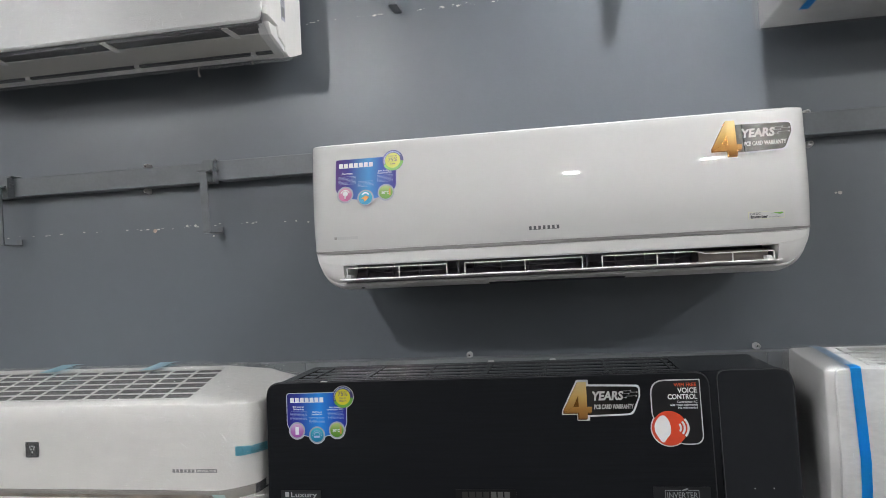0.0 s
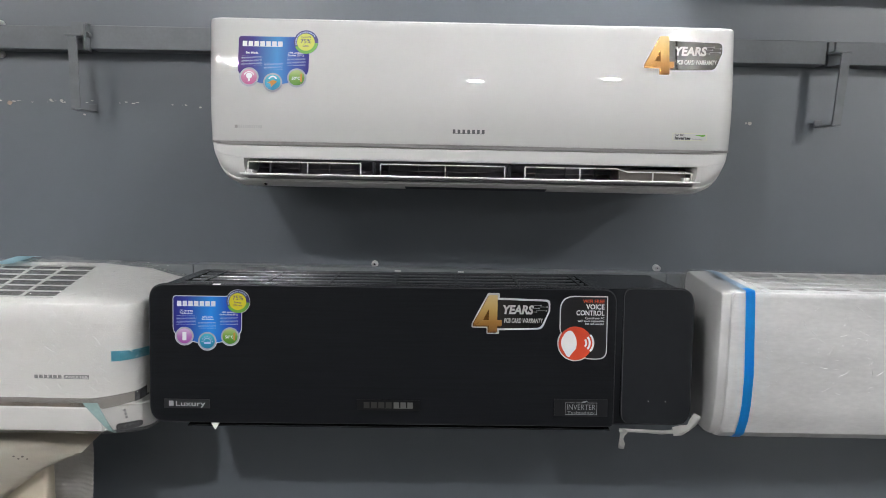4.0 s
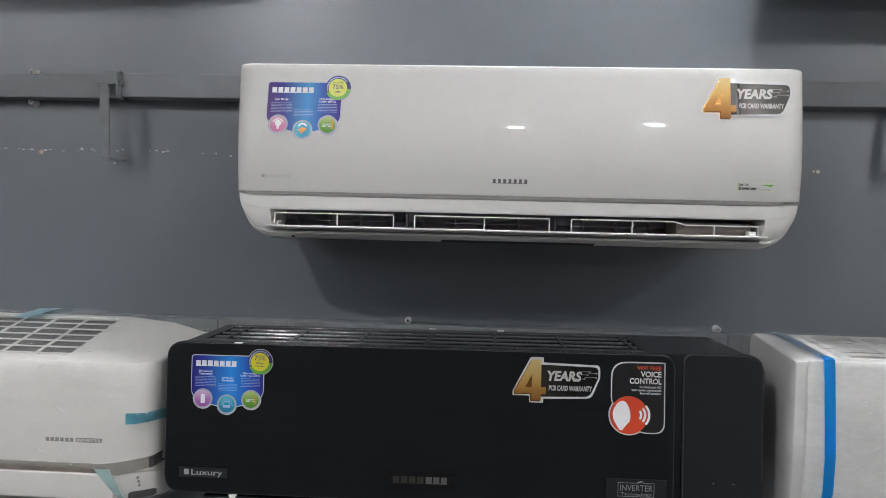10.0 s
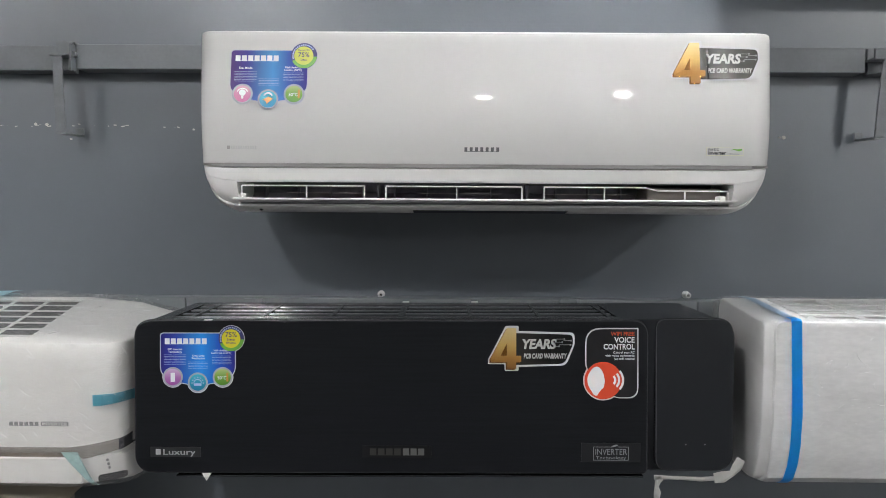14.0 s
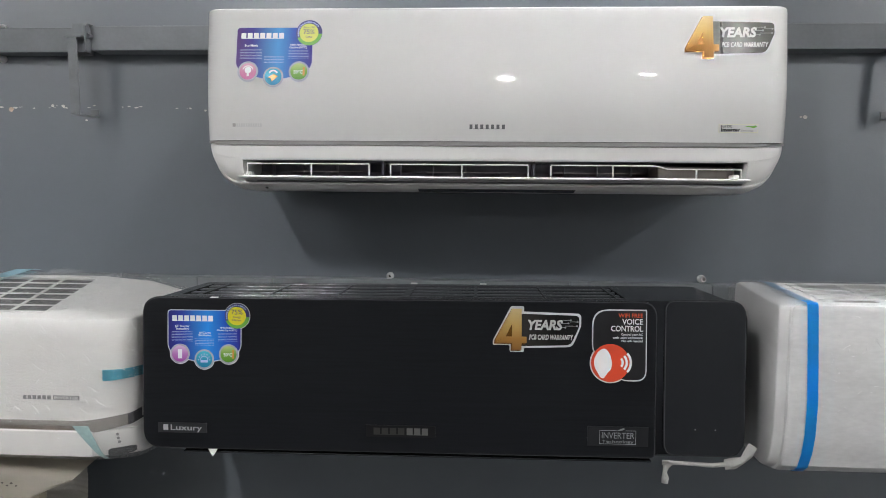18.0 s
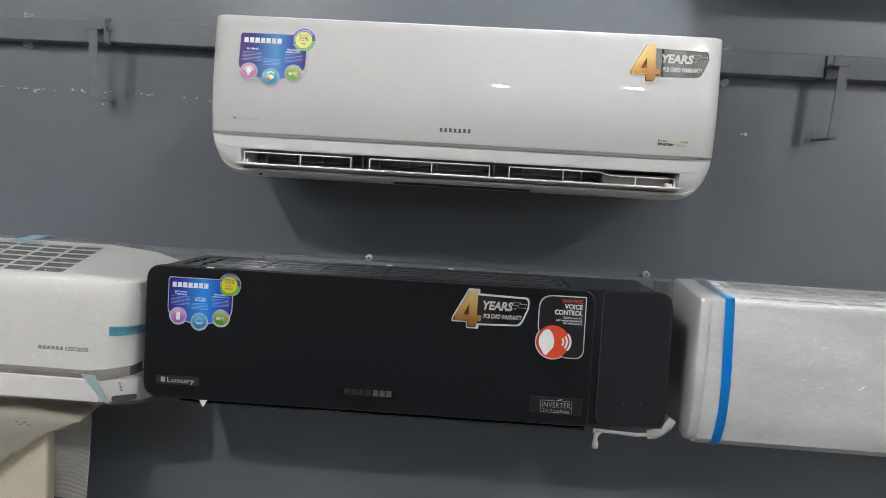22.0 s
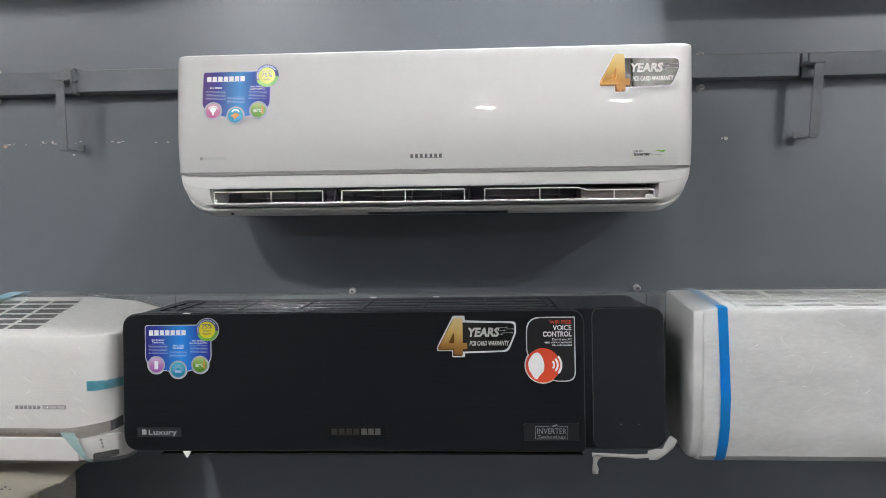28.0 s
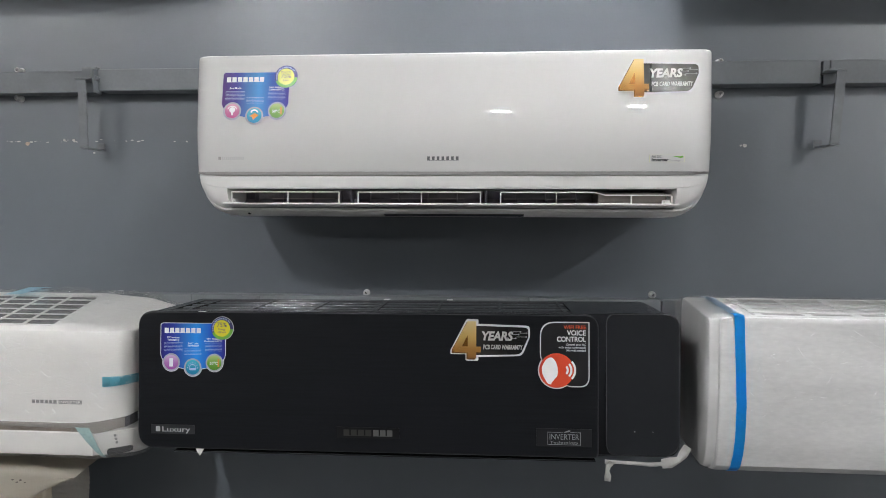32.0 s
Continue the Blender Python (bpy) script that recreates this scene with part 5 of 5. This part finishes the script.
def right_ac():
    """A white unit in milky film: flat front, slotted top, blue tape near its end."""
    X0, X1 = 0.549, 1.545
    t = thing("air_conditioner", "white air conditioner in milky wrapping film with blue tape", "air conditioner", pose(1.05, 1.645, 1.028))
    ZT = 1.352
    low = [(1.4035, 1.349), (1.4005, 1.343), (1.399, 1.25), (1.399, 1.18), (1.402, 1.12), (1.408, 1.085), (1.418, 1.058), (1.432, 1.045), (1.455, 1.040), (1.50, 1.039), (1.63, 1.044)]

    def sec(depth):
        return [(1.63, 1.350), (1.622, 1.364), (1.612, ZT + 0.015), (1.605, ZT + 0.015), (1.605, ZT + 0.015 - depth), (1.428, ZT - depth), (1.428, ZT), (1.410, ZT)] + low

    def ended(s):
        c = (sum(y for y, _ in s) / len(s), sum(z for _, z in s) / len(s))
        return [[(X0 + d + 0.05 * max(0.0, y - 1.42) * (d < 0.1), c[0] + (y - c[0]) * q, c[1] + (z - c[1]) * q) for y, z in s] for d, q in ((0.0, 0.97), (0.0008, 0.985), (0.0025, 0.995), (0.006, 1.0))]

    bm = bmesh.new()
    loft(ended(sec(0.0001)) + [[(0.645, y, z) for y, z in sec(0.0001)]], bm)
    loft([[(x, y, z) for y, z in sec(0.015)] for x in (0.645, X1)], bm)
    wpart("casing", bm, M_FOAMW, t, "white casing under thin foam and film", smooth=35)
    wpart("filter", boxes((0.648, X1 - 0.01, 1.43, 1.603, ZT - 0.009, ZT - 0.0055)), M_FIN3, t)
    for y in (1.432, 1.468, 1.512, 1.556, 1.600):
        wpart("grille_bar", boxes((0.645, X1 - 0.004, y - 0.009, y + 0.009, ZT - 0.002 + (y - 1.428) * 0.085, ZT + 0.0002 + (y - 1.428) * 0.085)), M_FOAMW, t)
    for x in spaced(0.66, X1 - 0.02, 10):
        wpart("grille_rib", loft([[(x - 0.008, y, z - 0.002), (x + 0.008, y, z - 0.002), (x + 0.008, y, z - 0.0004), (x - 0.008, y, z - 0.0004)] for y, z in ((1.429, ZT), (1.604, ZT + 0.015))]), M_FOAMW, t)
    # blue tape: over the top, down the front, round under the edge
    line = [(1.628, 1.369, 0.007), (1.58, 1.3705, 0.005), (1.50, 1.3645, 0.002), (1.420, 1.3590, 0.0), (1.3975, 1.3585, 0.0), (1.3940, 1.3560, 0.0), (1.3922, 1.345, 0.0), (1.391, 1.25, 0.004), (1.391, 1.18, 0.007), (1.394, 1.12, 0.007), (1.400, 1.083, 0.006), (1.411, 1.0535, 0.005), (1.428, 1.039, 0.005), (1.455, 1.0335, 0.005), (1.50, 1.032, 0.005)]
    # the tape's top run: haze of the film over it put into the colour
    hazed = mat("film_hazed_blue_tape", (0.36, 0.48, 0.60), 0.35, vary=0.2, scale=20)
    for run, material, label in ((line[3:], M_BLUETAPE, "bright blue adhesive tape down the front"), (line[:4], hazed, "blue tape on the top, the film's haze put into its paler colour")):
        b = sheet([[(0.5925 + s, y - 0.0028, z), (0.6115 + s, y - 0.0028, z)] for y, z, s in run])
        bmesh.ops.solidify(b, geom=b.faces[:], thickness=0.0006)
        wpart("tape", b, material, t, label, smooth=40)
    body = dense([(1.63, 1.362), (1.612, 1.3695), (1.410, 1.3545), (1.4005, 1.351), (1.3965, 1.343), (1.3945, 1.25), (1.3945, 1.18), (1.3975, 1.12), (1.4035, 1.084), (1.4145, 1.0555), (1.43, 1.0415), (1.455, 1.0365), (1.50, 1.0355), (1.63, 1.040)], 0.022)
    c = (sum(y for y, _ in body) / len(body), sum(z for _, z in body) / len(body))
    loops = [[(X0 - 0.006 + d, c[0] + (y - c[0]) * q, c[1] + (z - c[1]) * q) for y, z in body] for d, q in ((0.0, 0.90), (0.002, 0.94), (0.006, 0.97), (0.012, 0.99))]
    loops += [[(x, y, z) for y, z in body] for x in spaced(X0 + 0.02, X1, 44)]
    wpart("plastic_wrap", loft(wrinkled(loops, 0.0022, 9, 0.0013)), M_FILMG, t, "milky crinkled wrapping film", smooth=24)
    # the flat front with its crisp upper edge and rounded corner
    prof = [(1.402, 1.3540), (1.3955, 1.3540), (1.3930, 1.3530), (1.3920, 1.3505), (1.3915, 1.343), (1.3905, 1.25), (1.3905, 1.18), (1.3925, 1.12), (1.3985, 1.084), (1.4090, 1.0555), (1.4245, 1.0412), (1.440, 1.0375), (1.440, 1.05), (1.405, 1.12), (1.402, 1.20)]
    wpart("front_panel", loft([[(X0 + d, y + p, min(z, 1.3540 - c)) for y, z in prof] for d, p, c in ((0.018, 0.006, 0.016), (0.0185, 0.003, 0.012), (0.0205, 0.001, 0.006), (0.0235, 0.0, 0.0025), (0.030, 0.0, 0.0), (0.60, 0.0, 0.0), (X1 - X0, 0.0, 0.0))]), M_FRONTW, t, "flat white front under taut film", smooth=24)
    folds(t, 240, 12, lambda rng: ((rng.uniform(0.58, 1.25), 1.3898, 1.14 + 0.22 * rng.random()), (rng.uniform(-1, 1), 0, rng.uniform(-0.5, 1))), "fine folds in the film, their glints put into a white colour")
    rows = []
    for i, x in enumerate(spaced(0.625, 0.70, 12)):
        hgt = 0.002 + 0.007 * abs(noise.noise(Vector((i * 0.8, 7.0, 0))))
        rows.append([(x, 1.56, 1.3605), (x + 0.002, 1.55, 1.362 + hgt), (x, 1.535, 1.3598)])
    wpart("film_tuft", sheet(rows), M_FILMG, t, "gathered fold of film", smooth=60)
    wpart("brand_mark", bars(-0.03, 0.03, -0.004, 0.004, 5, 0.0006, 0.2), M_GOLDD, t, "small gold bars in place of a brand name", at=facing(1.012, 1.392, 1.075))
    return t


low_right = right_ac()
low_right.matrix_basis = pose(0.004, 0.008, -0.0015) @ low_right.matrix_basis
up_right = copy_thing(low_right, pose(1.035, 1.645, 1.028 + 1.062))
tagged(up_right, "white air conditioner in milky film with blue tape, hung high")


def upper_left_ac():
    X0, X1 = -1.58, -0.583
    t = thing("air_conditioner", "white air conditioner in crinkled clear film, hung high on the wall", "air conditioner", pose(-1.08, 1.645, 2.12))
    YF = 1.432
    sec = [(1.645, 2.44), (1.50, 2.45), (YF + 0.012, 2.445), (YF + 0.004, 2.43), (YF + 0.004, 2.20), (YF + 0.010, 2.197), (1.490, 2.190), (1.500, 2.166), (1.535, 2.153), (1.537, 2.1415), (1.548, 2.1355), (1.565, 2.1365), (1.645, 2.168)]

    def end(s, x):
        return [[(x - d, y + p * max(0, (1.645 - y) / 0.2), z) for y, z in s] for d, p in ((0.012, 0.0), (0.006, 0.0025), (0.002, 0.007), (0.0, 0.014))]
    wpart("casing", loft([[(X0, y, z) for y, z in sec]] + end(sec, X1)), M_CREAM, t, "white plastic casing", smooth=30)
    wpart("front_panel", loft([[(x, YF + p, 2.181 + r), (x, YF - 0.0035 + p, 2.187 + r), (x, YF - 0.004 + p, 2.43), (x, YF + 0.004 + p, 2.44), (x, YF + 0.006, 2.43), (x, YF + 0.006, 2.181 + r)] for x, p, r in ((X0, 0, 0), (-0.70, 0, 0), (-0.62, 0, 0.0), (X1 - 0.020, 0, 0.001), (X1 - 0.016, 0.001, 0.004), (X1 - 0.012, 0.003, 0.012))]), M_PANELW, t, "white front panel under film", smooth=30)
    # dark plate put in for the shade below the panel's edge
    wpart("slot_shade", boxes((-0.85, X1 - 0.012, YF + 0.001, YF + 0.0045, 2.176, 2.205)), M_DARK, t, "dark block put in for the shade in the air slot")
    # outlet: dark blocks put in for the slots' shade either side of a pale flap, small bridges across
    wpart("slot_shade", boxes((X0 + 0.03, X1 - 0.026, YF + 0.008, 1.488, 2.1715, 2.196)), M_DARK, t, "dark block put in for the shade in the air slot")
    b = bmesh.new()
    loft([[(x, 1.460, 2.161), (x, 1.463, 2.1645), (x, 1.533, 2.1485), (x, 1.530, 2.1445)] for x in (X0 + 0.03, X1 - 0.028)], b)
    wpart("flap", b, mat("cream_flap", (0.62, 0.6, 0.55), 0.4), t, "cream outlet flap")
    wpart("slot_shade", boxes((X0 + 0.04, X1 - 0.030, 1.5285, 1.5415, 2.1395, 2.1475)), M_DARK, t, "dark block put in for the shade in the air slot")
    for x in (-0.70, -1.02, -1.34):
        b = bmesh.new()
        loft([[(x, YF + 0.004, 2.173), (x + 0.016, YF + 0.004, 2.173), (x + 0.016, YF + 0.007, 2.1765), (x, YF + 0.007, 2.1765)], [(x + 0.022, 1.466, 2.1575), (x + 0.036, 1.466, 2.1575), (x + 0.036, 1.468, 2.1615), (x + 0.022, 1.468, 2.1615)]], b)
        wpart("bridge", b, M_WHITE2, t)
        wpart("bridge", boxes((x + 0.03, x + 0.042, 1.526, 1.545, 2.1368, 2.1445)), M_WHITE2, t)
    wpart("end_chin", loft([[(X1 - 0.030, y, z) for y, z in ((YF + 0.010, 2.184), (1.460, 2.159), (1.510, 2.1465), (1.546, 2.1335), (1.566, 2.1345), (1.566, 2.184))]] + [[(X1 - 0.004 - d, y + p, z + (0.002 if d == 0 else 0)) for y, z in ((YF + 0.014, 2.184), (1.463, 2.159), (1.512, 2.1475), (1.546, 2.1345), (1.566, 2.1355), (1.566, 2.184))] for d, p in ((0.006, 0.0), (0.0, 0.004))]), M_WHITE2, t, smooth=30)
    # a pale label with a dark square on the side of the casing
    s = wpart("side_label", flat(rect(-0.012, 0.012, -0.03, 0.03), 0, 0.0005), M_EDGE, t, "small grey label on the side", at=pose(X1 + 0.0004, 1.53, 2.245, 90, 0, 90))
    part("label_picture", flat(rect(-0.009, 0.009, -0.022, 0.004), 0.0005, 0.0008), M_GREYPR, s)
    part("label_print", lines([(-0.009, 0.009, 0.008 + 0.005 * i, 0.0015) for i in range(4)], 0.0009, 2), M_GREYPR, s)
    # loose ends of film
    for x, y, ln in ((-0.83, 1.56, 0.032), (-0.682, 1.56, 0.015)):
        rows = [[(x - 0.0035 + 0.0012 * math.sin(i * 1.3), y + 0.0004 * i, 2.140 - ln * i / 6), (x + 0.0035 + 0.002 * math.cos(i), y - 0.002, 2.140 - ln * i / 6)] for i in range(7)]
        b = sheet(rows)
        bmesh.ops.solidify(b, geom=b.faces[:], thickness=0.0006)
        wpart("film_end", b, mat("gathered_film", (0.6, 0.58, 0.54), 0.25, vary=0.1), t, "twisted loose end of wrapping film", smooth=50)
    folds(t, 170, 21, lambda rng: ((-0.60 - 0.75 * rng.random(), YF - 0.0125, 2.18 + 0.14 * rng.random()), (rng.uniform(-1, 1), 0, rng.uniform(0.2, 0.9))), "fine folds in the film, their glints put into a white colour")
    body = dense([(1.645, 2.444), (1.50, 2.454), (YF, 2.448), (YF - 0.007, 2.43), (YF - 0.008, 2.188), (YF - 0.004, 2.178), (1.458, 2.157), (1.530, 2.140), (1.548, 2.1315), (1.568, 2.1325), (1.64, 2.164)], 0.02)
    loops = [[(x, y, z) for y, z in body] for x in spaced(X0, X1 - 0.02, 46)]
    loops += [[(X1 - 0.012, y + 0.002, z) for y, z in body], [(X1 - 0.006, y + 0.006 * (y < 1.5), z) for y, z in body]]
    wpart("plastic_wrap", loft(wrinkled(loops, 0.0038, 5, 0.003), cap=False), M_FILM, t, "thin clear crinkled wrapping film", smooth=50)
    return t


upper_left_ac()


# ---------- the cream cabinet under the wrapped unit, with a foam sheet over it ----------
def floor_cabinet():
    X0, X1, Y0, Y1, Z1 = -1.46, -0.851, 1.440, 1.474, 0.985
    t = thing("floor_cabinet", "tall cream plastic floor-standing appliance against the wall", "appliance", pose(-1.15, 1.55, 0))
    bm = loft([[(x, y, z) for x, y in rounded(rect(X0 + i, X1 - i, Y0 + i, Y1 - i), 0.010, 5)] for z, i in ((0.04, 0.003), (0.046, 0), (Z1 - 0.012, 0), (Z1 - 0.003, 0.003), (Z1, 0.010))])
    wpart("body", bm, M_BEIGE, t, "cream plastic body", smooth=35)
    wpart("plinth", boxes((X0 + 0.02, X1 - 0.02, Y0 + 0.008, Y1 - 0.005, 0, 0.0399)), M_DARK, t)


floor_cabinet()


def foam_sheet():
    """A thin packing sheet laid over the cabinet: it bows over the front edge and a flap hangs at the side."""
    rows = []
    for i, x in enumerate(spaced(-1.48, -0.768, 44)):
        d = -0.765 - x
        fall = min(0.19, 0.45 * d + 1.35 * d * d)
        sag = 0.010 * max(0.0, 1 - d / 0.09)
        row = []
        for v in spaced(0, 1, 16):
            f = 0.004 * noise.noise(Vector((x * 9, v * 5, 1)))
            if v < 0.5:
                y, z = 1.66 - (1.66 - 1.432) * v * 2, 0.990 + 0.010 * math.sin(v * 2 * math.pi) + f + min(0.012, 0.03 * d) - sag
            else:
                q = (v - 0.5) * 2
                y, z = 1.432 - 0.010 * math.sin(q * 2) - abs(f), 0.990 + min(0.012, 0.03 * d) * (1 - q) - fall * q - sag
            row.append((x, y, z))
        rows.append(row)
    bm = sheet(rows)
    bmesh.ops.solidify(bm, geom=bm.faces[:], thickness=0.0012)
    ob = new("foam_sheet", mesh_of("foam_sheet", bm, M_FOAM, 60))
    tagged(ob, "thin creamy packing foam sheet draped over the cabinet", "packing sheet")
    # the flap beyond the cabinet's side, finely ribbed from lying folded
    rows = []
    for u in spaced(0, 1, 12):
        row = []
        for v in spaced(0, 1, 80):
            x = -0.866 + 0.092 * u - 0.012 * u * v * v
            y = 1.470 + 0.02 * math.sin(u * 2.4) + 0.006 * noise.noise(Vector((u * 3, v * 3, 4))) + 0.0008 * math.sin(v * 125 + 2 * noise.noise(Vector((u * 2, v * 4, 9))))
            z = 0.984 - 0.004 * u - v * (0.205 + 0.020 * u)
            row.append((x, y, z))
        rows.append(row)
    bm = sheet(rows)
    bmesh.ops.solidify(bm, geom=bm.faces[:], thickness=0.0012)
    part("hanging_flap", bm, M_FLAP, ob, "greyish ribbed flap of the foam sheet", smooth=60)
    # brown marks put in for the shade of a crinkle in the sheet
    rng = random.Random(4)
    for i in range(4):
        b = flat([(0.004 * rng.uniform(0.4, 1) * math.cos(a), 0.0025 * rng.uniform(0.4, 1) * math.sin(a)) for a in [k * math.tau / 7 for k in range(7)]], 0, 0.0006)
        d = new("crinkle_mark", mesh_of("crinkle_mark", b, M_TAUPE))
        d.matrix_basis = facing(-0.905 + 0.009 * i, 1.4195, 0.972 - 0.005 * (i % 2))
        tagged(d, "small brown mark put in for the shade of a crinkle in the foam sheet", "dirt speck", "dirt specks")


foam_sheet()
